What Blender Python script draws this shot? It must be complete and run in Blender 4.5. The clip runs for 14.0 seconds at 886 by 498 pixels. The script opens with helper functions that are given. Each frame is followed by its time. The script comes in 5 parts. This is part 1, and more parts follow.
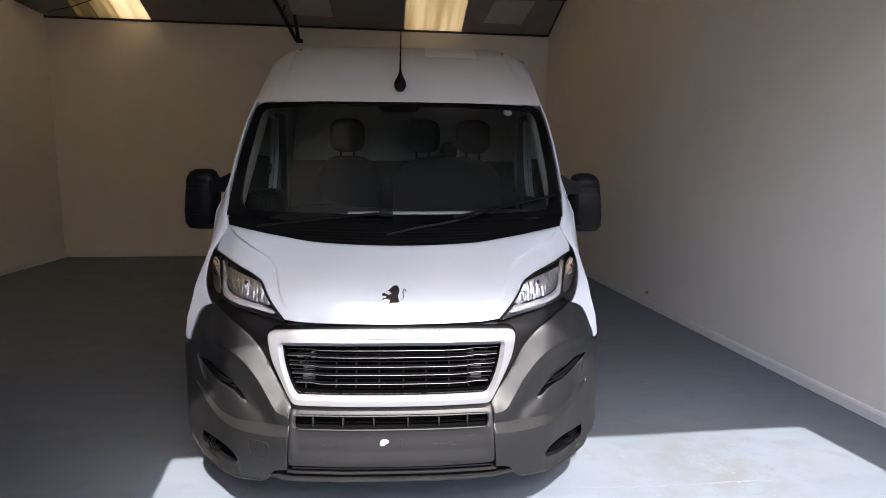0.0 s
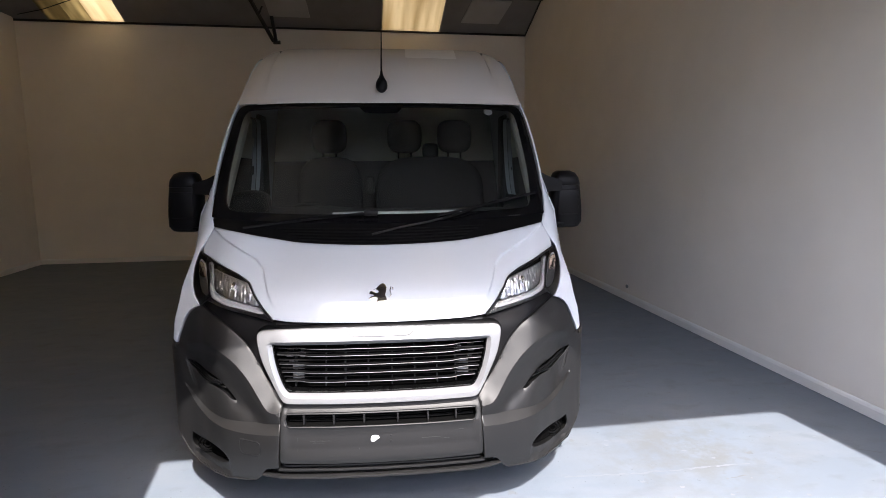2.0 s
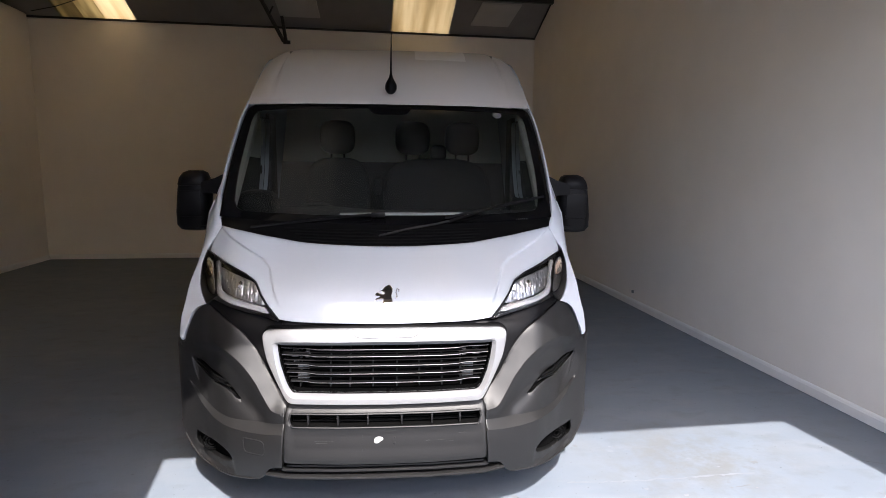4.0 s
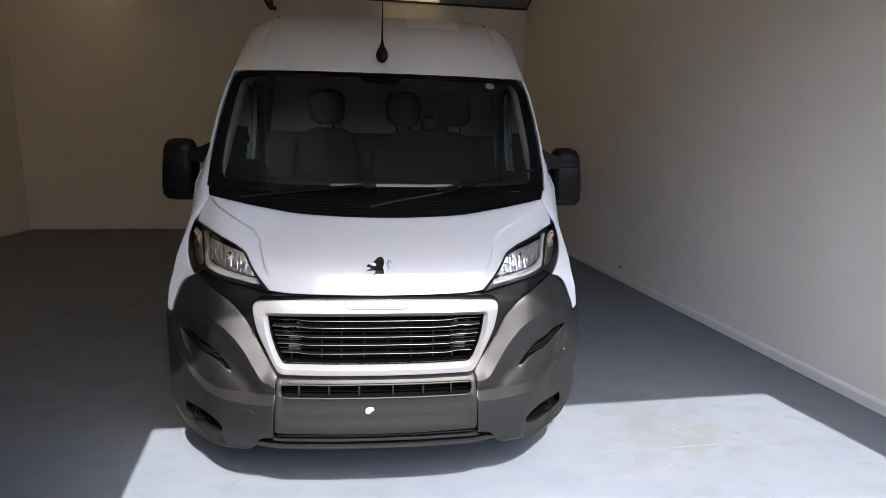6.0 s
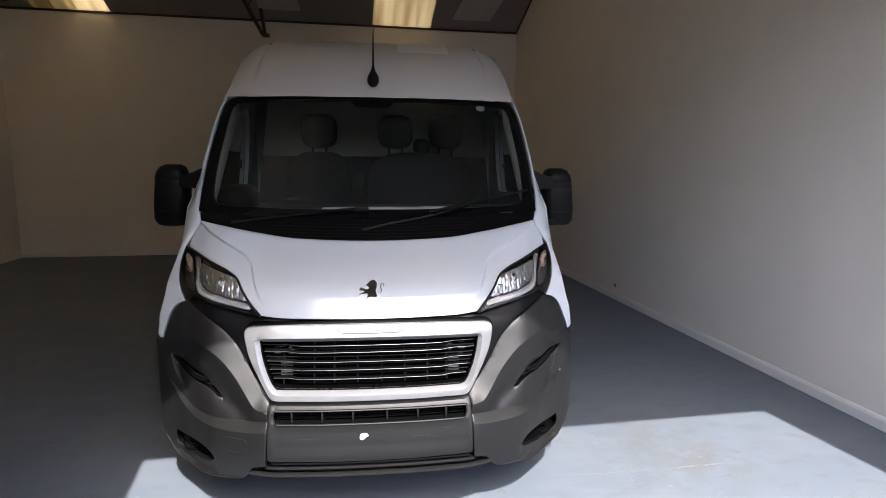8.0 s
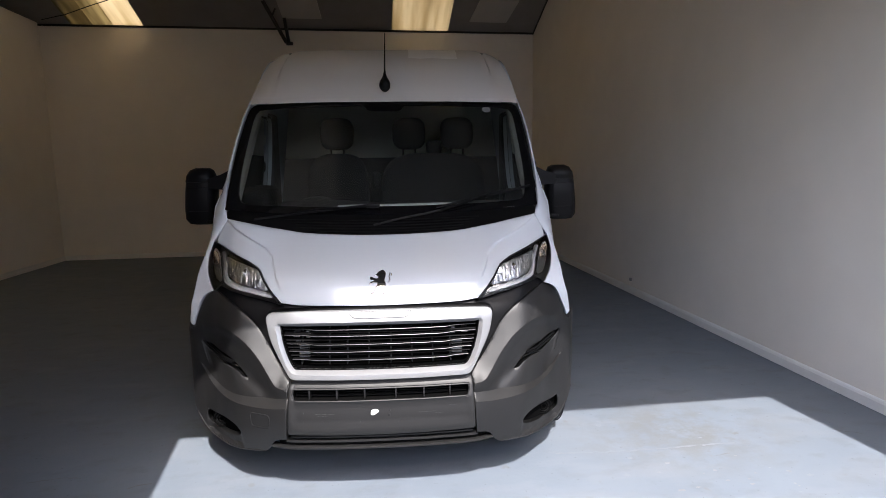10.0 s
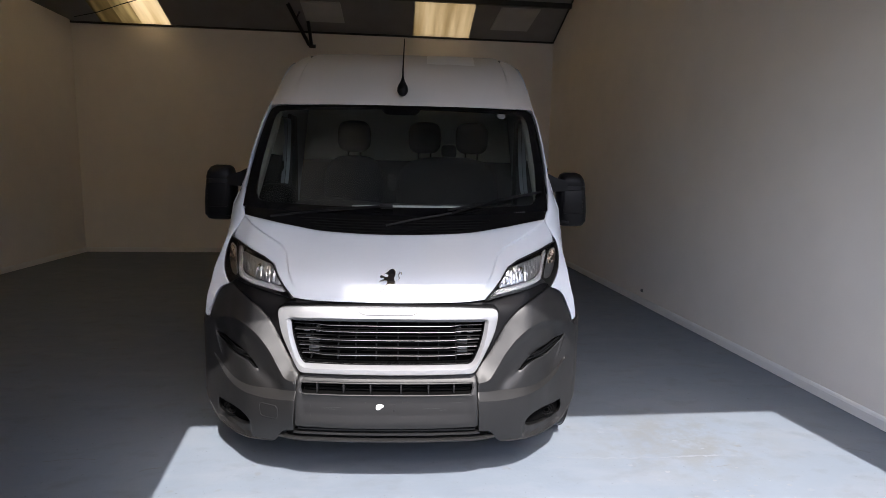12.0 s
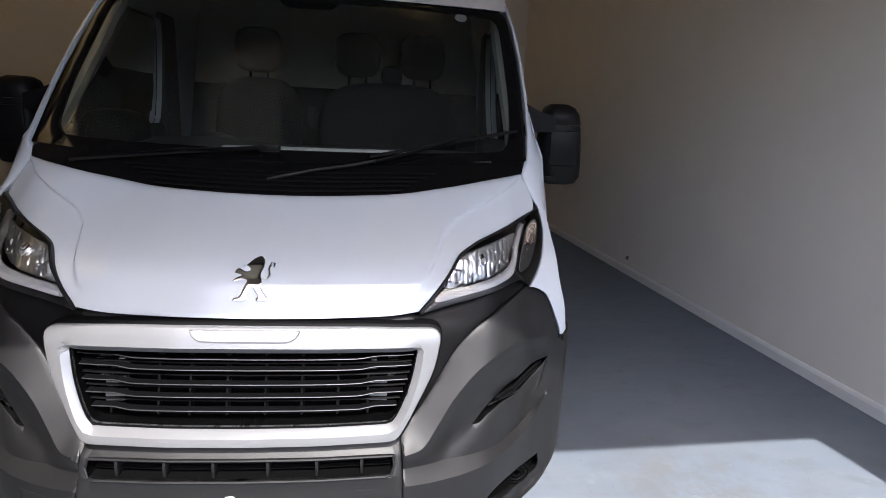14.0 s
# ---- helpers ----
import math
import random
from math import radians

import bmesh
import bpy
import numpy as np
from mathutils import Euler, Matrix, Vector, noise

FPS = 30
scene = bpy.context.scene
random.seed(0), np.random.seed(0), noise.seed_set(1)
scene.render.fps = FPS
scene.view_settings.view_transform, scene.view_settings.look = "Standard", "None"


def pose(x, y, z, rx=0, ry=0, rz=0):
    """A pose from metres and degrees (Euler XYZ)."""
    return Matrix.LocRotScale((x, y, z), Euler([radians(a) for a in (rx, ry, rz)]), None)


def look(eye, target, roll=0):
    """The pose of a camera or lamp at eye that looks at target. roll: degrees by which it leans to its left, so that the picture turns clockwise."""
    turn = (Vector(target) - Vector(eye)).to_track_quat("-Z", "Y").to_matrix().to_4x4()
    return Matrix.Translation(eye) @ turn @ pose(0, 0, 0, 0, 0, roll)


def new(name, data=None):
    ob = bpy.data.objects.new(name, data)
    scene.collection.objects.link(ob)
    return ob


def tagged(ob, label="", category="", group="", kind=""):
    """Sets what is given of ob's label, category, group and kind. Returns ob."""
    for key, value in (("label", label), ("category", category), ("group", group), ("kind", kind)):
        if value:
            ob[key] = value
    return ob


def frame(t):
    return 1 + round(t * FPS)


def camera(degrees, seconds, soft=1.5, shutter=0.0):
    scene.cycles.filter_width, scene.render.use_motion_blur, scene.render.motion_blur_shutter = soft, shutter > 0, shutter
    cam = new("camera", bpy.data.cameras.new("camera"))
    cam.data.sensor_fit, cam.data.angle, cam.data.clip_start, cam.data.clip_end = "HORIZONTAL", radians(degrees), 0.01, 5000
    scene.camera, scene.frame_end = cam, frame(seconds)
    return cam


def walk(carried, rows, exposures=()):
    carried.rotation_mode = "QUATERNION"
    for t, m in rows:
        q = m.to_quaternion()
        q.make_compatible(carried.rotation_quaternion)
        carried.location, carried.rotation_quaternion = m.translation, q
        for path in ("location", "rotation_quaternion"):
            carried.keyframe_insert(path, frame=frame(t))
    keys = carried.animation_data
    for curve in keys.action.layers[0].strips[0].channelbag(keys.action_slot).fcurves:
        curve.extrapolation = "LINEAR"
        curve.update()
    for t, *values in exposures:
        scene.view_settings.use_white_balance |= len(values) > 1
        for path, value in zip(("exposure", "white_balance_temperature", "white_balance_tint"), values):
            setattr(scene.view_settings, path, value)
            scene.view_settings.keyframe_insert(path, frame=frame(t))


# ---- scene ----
from mathutils.geometry import delaunay_2d_cdt

cam = camera(77.5, 14.0, soft=0.65)
PATH = [
    (0, (0.094, -2.156, 1.589), (0.196, -0.179, 1.304), 0.5),
    (0.5, (0.081, -2.147, 1.586), (0.188, -0.175, 1.27), 0.7),
    (1, (0.086, -2.165, 1.587), (0.224, -0.194, 1.28), 0.2),
    (1.5, (0.08, -2.176, 1.59), (0.223, -0.203, 1.296), -0.1),
    (2, (0.073, -2.205, 1.587), (0.242, -0.233, 1.301), -0.4),
    (2.5, (0.081, -2.23, 1.592), (0.263, -0.257, 1.318), -0.5),
    (3, (0.082, -2.22, 1.592), (0.243, -0.243, 1.331), 0.1),
    (5.5, (0.038, -2.187, 1.582), (0.205, -0.225, 1.229), 1.3),
    (6, (0.044, -2.182, 1.577), (0.241, -0.226, 1.206), 1.3),
    (6.5, (0.051, -2.197, 1.583), (0.245, -0.232, 1.266), 1.0),
    (7, (0.066, -2.19, 1.586), (0.292, -0.224, 1.294), -0.4),
    (7.5, (0.066, -2.17, 1.583), (0.295, -0.204, 1.296), 0.3),
    (8, (0.058, -2.177, 1.579), (0.271, -0.21, 1.284), 0.4),
    (10.5, (0.161, -2.454, 1.561), (0.249, -0.477, 1.274), -0.3),
    (11, (0.157, -2.49, 1.557), (0.237, -0.51, 1.283), 0.7),
    (11.5, (0.167, -2.496, 1.555), (0.245, -0.517, 1.28), 0.1),
    (12, (0.171, -2.462, 1.554), (0.236, -0.481, 1.282), 1.1),
    (12.5, (0.154, -2.265, 1.543), (0.243, -0.289, 1.249), 0.9),
    (13, (0.172, -2.012, 1.552), (0.362, -0.054, 1.187), 1.1),
    (13.5, (0.303, -1.667, 1.488), (0.502, 0.274, 1.051), 1.8),
    (14, (0.39, -1.312, 1.478), (0.573, 0.628, 1.028), 2.6),
]
walk(cam, [(t, look(eye, target, roll)) for t, eye, target, roll in PATH],
     [(0.0, 2.5, 6310, 14), (3.0, 2.52, 6310, 14), (5.5, 2.46, 6320, 14), (6.5, 2.24, 6300, 14), (8.0, 2.22, 6270, 13), (10.5, 2.21, 6230, 13), (12.5, 2.19, 6230, 13), (14.0, 2.11, 6150, 13)])

# ---- light ----
SUN_ELEV, SUN_TURN = 54.0, 10.0          # height of the sun; its light travels this far to the left of straight in
world = bpy.data.worlds.new("sky")
scene.world = world
world.use_nodes = True
sky = world.node_tree.nodes.new("ShaderNodeTexSky")
sky.sky_type, sky.sun_disc = "NISHITA", False
sky.dust_density, sky.air_density = 3.6, 1.0
sky.sun_elevation, sky.sun_rotation = radians(SUN_ELEV), radians(180 - SUN_TURN)
world.node_tree.nodes["Background"].inputs[1].default_value = 0.115
world.node_tree.links.new(sky.outputs[0], world.node_tree.nodes["Background"].inputs[0])
sun = new("sun", bpy.data.lights.new("sun", "SUN"))
sun.data.energy, sun.data.angle, sun.data.color = 2.3, radians(0.5), (1.0, 0.95, 0.88)
away = Vector((-math.sin(radians(SUN_TURN)) * math.cos(radians(SUN_ELEV)), math.cos(radians(SUN_TURN)) * math.cos(radians(SUN_ELEV)), -math.sin(radians(SUN_ELEV))))
sun.matrix_world = look((2.0, -8.0, 12.0), Vector((2.0, -8.0, 12.0)) + away)


# ---- materials ----
def material(name, colour, rough=0.5, metal=0.0, vary=0.0, scale=8.0, bump=0.0, bump_scale=60.0, coat=0.0, rough_vary=0.0, spec=0.5, stretch=(1, 1, 1)):
    """A painted, moulded or woven surface: colour clouds at two sizes, uneven gloss, fine relief."""
    m = bpy.data.materials.new(name)
    m.use_nodes = True
    nt = m.node_tree
    p = nt.nodes["Principled BSDF"]
    p.inputs["Base Color"].default_value = (*colour, 1)
    p.inputs["Roughness"].default_value = rough
    p.inputs["Metallic"].default_value = metal
    p.inputs["Specular IOR Level"].default_value = spec
    p.inputs["Coat Weight"].default_value = coat
    p.inputs["Coat Roughness"].default_value = 0.012
    geo = nt.nodes.new("ShaderNodeTexCoord")
    mapping = nt.nodes.new("ShaderNodeMapping")
    mapping.inputs["Scale"].default_value = stretch
    nt.links.new(geo.outputs["Object"], mapping.inputs[0])
    if vary or rough_vary:
        big, small = nt.nodes.new("ShaderNodeTexNoise"), nt.nodes.new("ShaderNodeTexNoise")
        big.inputs["Scale"].default_value, small.inputs["Scale"].default_value = scale / 6, scale
        big.inputs["Detail"].default_value = small.inputs["Detail"].default_value = 4
        add = nt.nodes.new("ShaderNodeMath")
        add.operation = "ADD"
        for n, i in ((big, 0), (small, 1)):
            nt.links.new(mapping.outputs[0], n.inputs["Vector"])
            nt.links.new(n.outputs["Fac"], add.inputs[i])
        if vary:
            span = nt.nodes.new("ShaderNodeMapRange")
            span.inputs["From Min"].default_value, span.inputs["From Max"].default_value = 0.6, 1.4
            span.inputs["To Min"].default_value, span.inputs["To Max"].default_value = 1 - vary, 1 + vary
            mix = nt.nodes.new("ShaderNodeVectorMath")
            mix.operation = "SCALE"
            mix.inputs[0].default_value = colour
            nt.links.new(add.outputs[0], span.inputs[0])
            nt.links.new(span.outputs[0], mix.inputs["Scale"])
            nt.links.new(mix.outputs[0], p.inputs["Base Color"])
        if rough_vary:
            span = nt.nodes.new("ShaderNodeMapRange")
            span.inputs["From Min"].default_value, span.inputs["From Max"].default_value = 0.6, 1.4
            span.inputs["To Min"].default_value, span.inputs["To Max"].default_value = rough - rough_vary, rough + rough_vary
            nt.links.new(add.outputs[0], span.inputs[0])
            nt.links.new(span.outputs[0], p.inputs["Roughness"])
    if bump:
        fine = nt.nodes.new("ShaderNodeTexNoise")
        fine.inputs["Scale"].default_value, fine.inputs["Detail"].default_value = bump_scale, 3
        b = nt.nodes.new("ShaderNodeBump")
        b.inputs["Strength"].default_value, b.inputs["Distance"].default_value = bump, 0.004
        nt.links.new(mapping.outputs[0], fine.inputs["Vector"])
        nt.links.new(fine.outputs["Fac"], b.inputs["Height"])
        nt.links.new(b.outputs[0], p.inputs["Normal"])
    return m


def clear_glass(name, tint, gloss_rough=0.0, ior=1.5, film_share=0.0):
    """Thin glazing: lets light straight through, tinted, and mirrors by Fresnel; a share of faint dull film is mixed
    in.
    """
    m = bpy.data.materials.new(name)
    m.use_nodes = True
    nt = m.node_tree
    nt.nodes.remove(nt.nodes["Principled BSDF"])
    clear, gloss, mix, fres = (nt.nodes.new(k) for k in ("ShaderNodeBsdfTransparent", "ShaderNodeBsdfGlossy", "ShaderNodeMixShader", "ShaderNodeFresnel"))
    clear.inputs[0].default_value = (*tint, 1)
    gloss.inputs["Roughness"].default_value = gloss_rough
    fres.inputs[0].default_value = ior
    nt.links.new(fres.outputs[0], mix.inputs[0])
    film, dull = nt.nodes.new("ShaderNodeMixShader"), nt.nodes.new("ShaderNodeBsdfDiffuse")
    film.inputs[0].default_value = film_share
    dull.inputs[0].default_value = (0.6, 0.6, 0.56, 1)
    nt.links.new(clear.outputs[0], film.inputs[1])
    nt.links.new(dull.outputs[0], film.inputs[2])
    nt.links.new(film.outputs[0], mix.inputs[1])
    nt.links.new(gloss.outputs[0], mix.inputs[2])
    nt.links.new(mix.outputs[0], nt.nodes["Material Output"].inputs[0])
    return m


def floor_paint():
    """Pale blue-grey floor paint on concrete: scuffed, stained, worn through in places."""
    m = material("floor_paint", (0.142, 0.167, 0.199), 0.6, spec=0.2, vary=0.1, scale=5.0, bump=0.25, bump_scale=35.0, rough_vary=0.12)
    nt = m.node_tree
    p = nt.nodes["Principled BSDF"]
    coord = nt.nodes.new("ShaderNodeTexCoord")
    before = p.inputs["Base Color"].links[0].from_socket
    for scale, low, high, colour, amount, detail, squeeze in ((2.2, 0.5, 0.68, (0.165, 0.184, 0.21), 0.75, 8, (1, 2.5, 1)), (5.0, 0.54, 0.7, (0.122, 0.136, 0.155), 0.6, 8, (1, 1.6, 1)), (9.0, 0.66, 0.72, (0.13, 0.13, 0.13), 0.5, 8, (1, 1, 1)), (0.8, 0.5, 0.7, (0.168, 0.189, 0.216), 0.5, 3, (1, 3, 1)), (45.0, 0.7, 0.74, (0.08, 0.08, 0.08), 0.5, 2, (1, 1, 1))):
        n, ramp, mix, mapping = (nt.nodes.new(k) for k in ("ShaderNodeTexNoise", "ShaderNodeMapRange", "ShaderNodeMixRGB", "ShaderNodeMapping"))
        mapping.inputs["Scale"].default_value = squeeze
        n.inputs["Scale"].default_value, n.inputs["Detail"].default_value = scale, detail
        ramp.inputs["From Min"].default_value, ramp.inputs["From Max"].default_value = low, high
        ramp.inputs["To Max"].default_value = amount
        mix.inputs[2].default_value = (*colour, 1)
        nt.links.new(coord.outputs["Object"], mapping.inputs[0])
        nt.links.new(mapping.outputs[0], n.inputs["Vector"])
        nt.links.new(n.outputs["Fac"], ramp.inputs[0])
        nt.links.new(ramp.outputs[0], mix.inputs[0])
        nt.links.new(before, mix.inputs[1])
        before = mix.outputs[0]
    # a broad tan stain, ragged, where something was dragged over the floor
    place, dist, near, rag, edge, mul, mix = (nt.nodes.new(k) for k in ("ShaderNodeMapping", "ShaderNodeVectorMath", "ShaderNodeMapRange", "ShaderNodeTexNoise", "ShaderNodeMapRange", "ShaderNodeMath", "ShaderNodeMixRGB"))
    place.inputs["Location"].default_value, place.inputs["Scale"].default_value = (-7.25 * 1.25, 7.72 * 1.7, 0), (1.25, 1.7, 1)
    dist.operation, mul.operation = "LENGTH", "MULTIPLY"
    near.inputs["From Min"].default_value, near.inputs["From Max"].default_value = 0.95, 0.1
    rag.inputs["Scale"].default_value, rag.inputs["Detail"].default_value, rag.inputs["Roughness"].default_value = 4.0, 10, 0.7
    edge.inputs["From Min"].default_value, edge.inputs["From Max"].default_value = 0.43, 0.58
    mix.inputs[2].default_value = (0.132, 0.138, 0.141, 1)
    nt.links.new(coord.outputs["Object"], place.inputs[0])
    nt.links.new(place.outputs[0], dist.inputs[0])
    nt.links.new(dist.outputs["Value"], near.inputs[0])
    nt.links.new(coord.outputs["Object"], rag.inputs["Vector"])
    nt.links.new(rag.outputs["Fac"], edge.inputs[0])
    nt.links.new(near.outputs[0], mul.inputs[0])
    nt.links.new(edge.outputs[0], mul.inputs[1])
    nt.links.new(mul.outputs[0], mix.inputs[0])
    nt.links.new(before, mix.inputs[1])
    nt.links.new(mix.outputs[0], p.inputs["Base Color"])
    return m


def skylight_sheet(name, dark, light):
    """Weathered, yellowed translucent roofing."""
    m = bpy.data.materials.new(name)
    m.use_nodes = True
    nt = m.node_tree
    nt.nodes.remove(nt.nodes["Principled BSDF"])
    t, d, mix = (nt.nodes.new(k) for k in ("ShaderNodeBsdfTranslucent", "ShaderNodeBsdfDiffuse", "ShaderNodeMixShader"))
    n, ramp, coord, mapping = (nt.nodes.new(k) for k in ("ShaderNodeTexNoise", "ShaderNodeValToRGB", "ShaderNodeTexCoord", "ShaderNodeMapping"))
    mapping.inputs["Scale"].default_value = (5.0, 0.4, 0.4)
    n.inputs["Scale"].default_value = 1.6
    ramp.color_ramp.elements[0].position, ramp.color_ramp.elements[1].position = 0.35, 0.65
    ramp.color_ramp.elements[0].color, ramp.color_ramp.elements[1].color = (*dark, 1), (*light, 1)
    nt.links.new(coord.outputs["Object"], mapping.inputs[0])
    nt.links.new(mapping.outputs[0], n.inputs["Vector"])
    nt.links.new(n.outputs["Fac"], ramp.inputs[0])
    nt.links.new(ramp.outputs[0], t.inputs[0])
    d.inputs[0].default_value = (0.4, 0.36, 0.26, 1)
    mix.inputs[0].default_value = 0.35
    nt.links.new(t.outputs[0], mix.inputs[1])
    nt.links.new(d.outputs[0], mix.inputs[2])
    nt.links.new(mix.outputs[0], nt.nodes["Material Output"].inputs[0])
    return m


WALL = material("wall_paint", (0.83, 0.77, 0.695), 0.75, vary=0.05, scale=2.5, bump=0.12, bump_scale=90.0)
FLOOR = floor_paint()
SKIRTING = material("skirting_paint", (0.78, 0.76, 0.725), 0.55, vary=0.05, scale=6.0, bump=0.05)
ROOFING = material("roof_lining", (0.26, 0.245, 0.23), 0.7, vary=0.15, scale=3.0, bump=0.1)
SKYSHEET = skylight_sheet("yellowed_translucent_sheet", (0.66, 0.54, 0.335), (0.9, 0.78, 0.56))
GRIMYSHEET = skylight_sheet("grimy_translucent_sheet", (0.45, 0.365, 0.225), (0.64, 0.55, 0.385))
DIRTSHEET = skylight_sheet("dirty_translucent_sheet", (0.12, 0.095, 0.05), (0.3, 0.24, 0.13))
HALFSHEET = skylight_sheet("streaked_dimming_sheet", (0.2, 0.16, 0.085), (0.6, 0.5, 0.3))
CLEARSHEET = skylight_sheet("white_translucent_sheet", (0.22, 0.212, 0.19), (0.31, 0.302, 0.27))
STEEL = material("painted_steel", (0.025, 0.022, 0.02), 0.5, vary=0.2, scale=12.0, bump=0.1)
BOARD = material("pale_board", (0.48, 0.46, 0.43), 0.6, vary=0.1, scale=3.0)
YARD = material("yard_asphalt", (0.1, 0.098, 0.095), 0.85, vary=0.15, scale=2.0, bump=0.4, bump_scale=30.0)
WHITE = material("white_body_paint", (0.49, 0.527, 0.572), 0.5, spec=0.1, vary=0.02, scale=2.0, coat=1.0, rough_vary=0.04)
# Body white again; coat IOR raised to strengthen the sky's reflection in the bonnet.
BONNET_WHITE = material("bonnet_white_paint", (0.49, 0.527, 0.572), 0.5, spec=0.1, vary=0.02, scale=2.0, coat=1.0, rough_vary=0.04)
BONNET_WHITE.node_tree.nodes["Principled BSDF"].inputs["Coat IOR"].default_value = 1.66
# Body white tinted warm for the roof: the room's warm light, put in the colour.
WARMED_WHITE = material("warm_lit_white_paint", (0.56, 0.533, 0.512), 0.6, spec=0.2, vary=0.04, scale=3.0, coat=0.25, rough_vary=0.08)
GREY_PLASTIC = material("grey_bumper_plastic", (0.0098, 0.0096, 0.0097), 0.48, spec=0.43, vary=0.08, scale=5.0, bump=0.08, bump_scale=500.0, rough_vary=0.07)
BLACK_PLASTIC = material("black_plastic", (0.008, 0.008, 0.0085), 0.55, spec=0.35, vary=0.1, scale=6.0, bump=0.06, bump_scale=400.0, rough_vary=0.08)
GLOSS_BLACK = material("gloss_black", (0.004, 0.004, 0.0045), 0.05, spec=0.25, vary=0.1, scale=6.0)
SILVER = material("silver_paint", (0.245, 0.247, 0.254), 0.33, metal=0.45, vary=0.05, scale=5.0, coat=0.5)
SATIN_BLACK = material("satin_black", (0.0035, 0.0035, 0.0038), 0.55, spec=0.07, vary=0.1, scale=6.0)
MIRROR_BLACK = material("mirror_black", (0.0048, 0.0046, 0.005), 0.42, spec=0.13, vary=0.1, scale=6.0, bump=0.06, bump_scale=400.0)
CHROME = material("chrome", (0.75, 0.76, 0.78), 0.08, metal=1.0, vary=0.03, scale=20.0)
BRUSHED = material("reflector", (0.62, 0.62, 0.63), 0.33, metal=1.0, vary=0.04, scale=25.0)
LAMP_GREY = material("lamp_bezel", (0.4, 0.4, 0.405), 0.25, metal=0.0, vary=0.05, scale=20.0)
AMBER = material("amber_tinted", (0.72, 0.58, 0.47), 0.25, metal=0.7, vary=0.15, scale=40.0)
# Flat unreflecting black: the shade deep in openings, put in as colour.
INNER_SHADE = material("recess_shade_black", (0.004, 0.004, 0.004), 1.0, spec=0.0)
LAMP_BACK = material("lamp_housing", (0.03, 0.03, 0.031), 0.35, vary=0.1, scale=20.0)
RUBBER = material("rubber", (0.015, 0.015, 0.015), 0.75, vary=0.15, scale=20.0, bump=0.2)
ALLOY = material("steel_wheel", (0.25, 0.25, 0.26), 0.4, metal=0.7, vary=0.1, scale=10.0)
FABRIC = material("seat_cloth", (0.006, 0.0063, 0.0074), 0.9, vary=0.15, scale=30.0, bump=0.3, bump_scale=300.0)
TRIM = material("cabin_trim", (0.015, 0.0153, 0.016), 0.7, vary=0.1, scale=10.0, bump=0.1, bump_scale=200.0)
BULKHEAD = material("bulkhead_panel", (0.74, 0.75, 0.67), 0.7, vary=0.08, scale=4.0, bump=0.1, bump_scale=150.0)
HEADLINER = material("headliner", (0.55, 0.55, 0.52), 0.9, vary=0.05, scale=6.0, bump=0.1, bump_scale=300.0)
CABIN = material("cabin_panel", (0.3, 0.3, 0.27), 0.7, vary=0.06, scale=4.0)
PAPER = material("paper", (0.75, 0.75, 0.73), 0.7, vary=0.04, scale=12.0)
SLAT = material("slat_trim", (0.13, 0.13, 0.133), 0.28, metal=0.7, vary=0.05, scale=20.0)
TAPED = material("taped_paper", (0.66, 0.65, 0.63), 0.6, vary=0.06, scale=12.0, bump=0.4, bump_scale=15.0)
BADGE = material("badge_letters", (0.27, 0.27, 0.27), 0.4, vary=0.08, scale=40.0)
LABEL = material("label_paper", (0.6, 0.6, 0.58), 0.7, vary=0.06, scale=30.0)
BRACKET = material("grey_bracket", (0.2, 0.2, 0.2), 0.4, vary=0.1, scale=20.0)
SCRATCH = material("scratch", (0.021, 0.021, 0.021), 0.5, vary=0.1, scale=12.0)
MARK = material("faint_mark", (0.14, 0.14, 0.14), 0.6, vary=0.1, scale=12.0)
WINDSCREEN = clear_glass("windscreen_glass", (0.8, 0.84, 0.81), film_share=0.012)
SIDE_GLASS = clear_glass("side_glass", (0.88, 0.91, 0.89))
LENS = clear_glass("lamp_lens", (0.93, 0.94, 0.95), ior=1.45)
MIRROR = material("mirror_glass", (0.8, 0.8, 0.8), 0.02, metal=1.0)


# ---- shaping ----
def part(name, bm, mat, parent=None, label="", smooth=True, m=None, crease=38):
    """Links a bmesh as one mesh object, under a thing or a part."""
    me = bpy.data.meshes.new(name)
    bm.to_mesh(me)
    bm.free()
    me.materials.append(mat)
    if smooth:
        me.shade_smooth()
        me.set_sharp_from_angle(angle=radians(crease))
    ob = new(name, me)
    if m is not None:
        ob.matrix_world = m
    if parent:
        ob.parent = parent
        ob.matrix_parent_inverse = Matrix.Identity(4)
    return tagged(ob, label)


def thing(name, label, category, at=(0, 0, 0), group="", kind="", turn=0.0):
    ob = new(name)
    ob.matrix_world = pose(*at, 0, 0, turn)
    return tagged(ob, label, category, group, kind)


def box(x0, y0, z0, x1, y1, z1, bevel=0.0, segments=2, bm=None):
    bm = bm or bmesh.new()
    geo = bmesh.ops.create_cube(bm, size=1.0, matrix=Matrix.Translation(((x0 + x1) / 2, (y0 + y1) / 2, (z0 + z1) / 2)) @ Matrix.Diagonal((x1 - x0, y1 - y0, z1 - z0, 1)))
    if bevel:
        edges = list({e for v in geo["verts"] for e in v.link_edges})
        bmesh.ops.bevel(bm, geom=edges, offset=bevel, segments=segments, profile=0.5, affect="EDGES")
    return bm


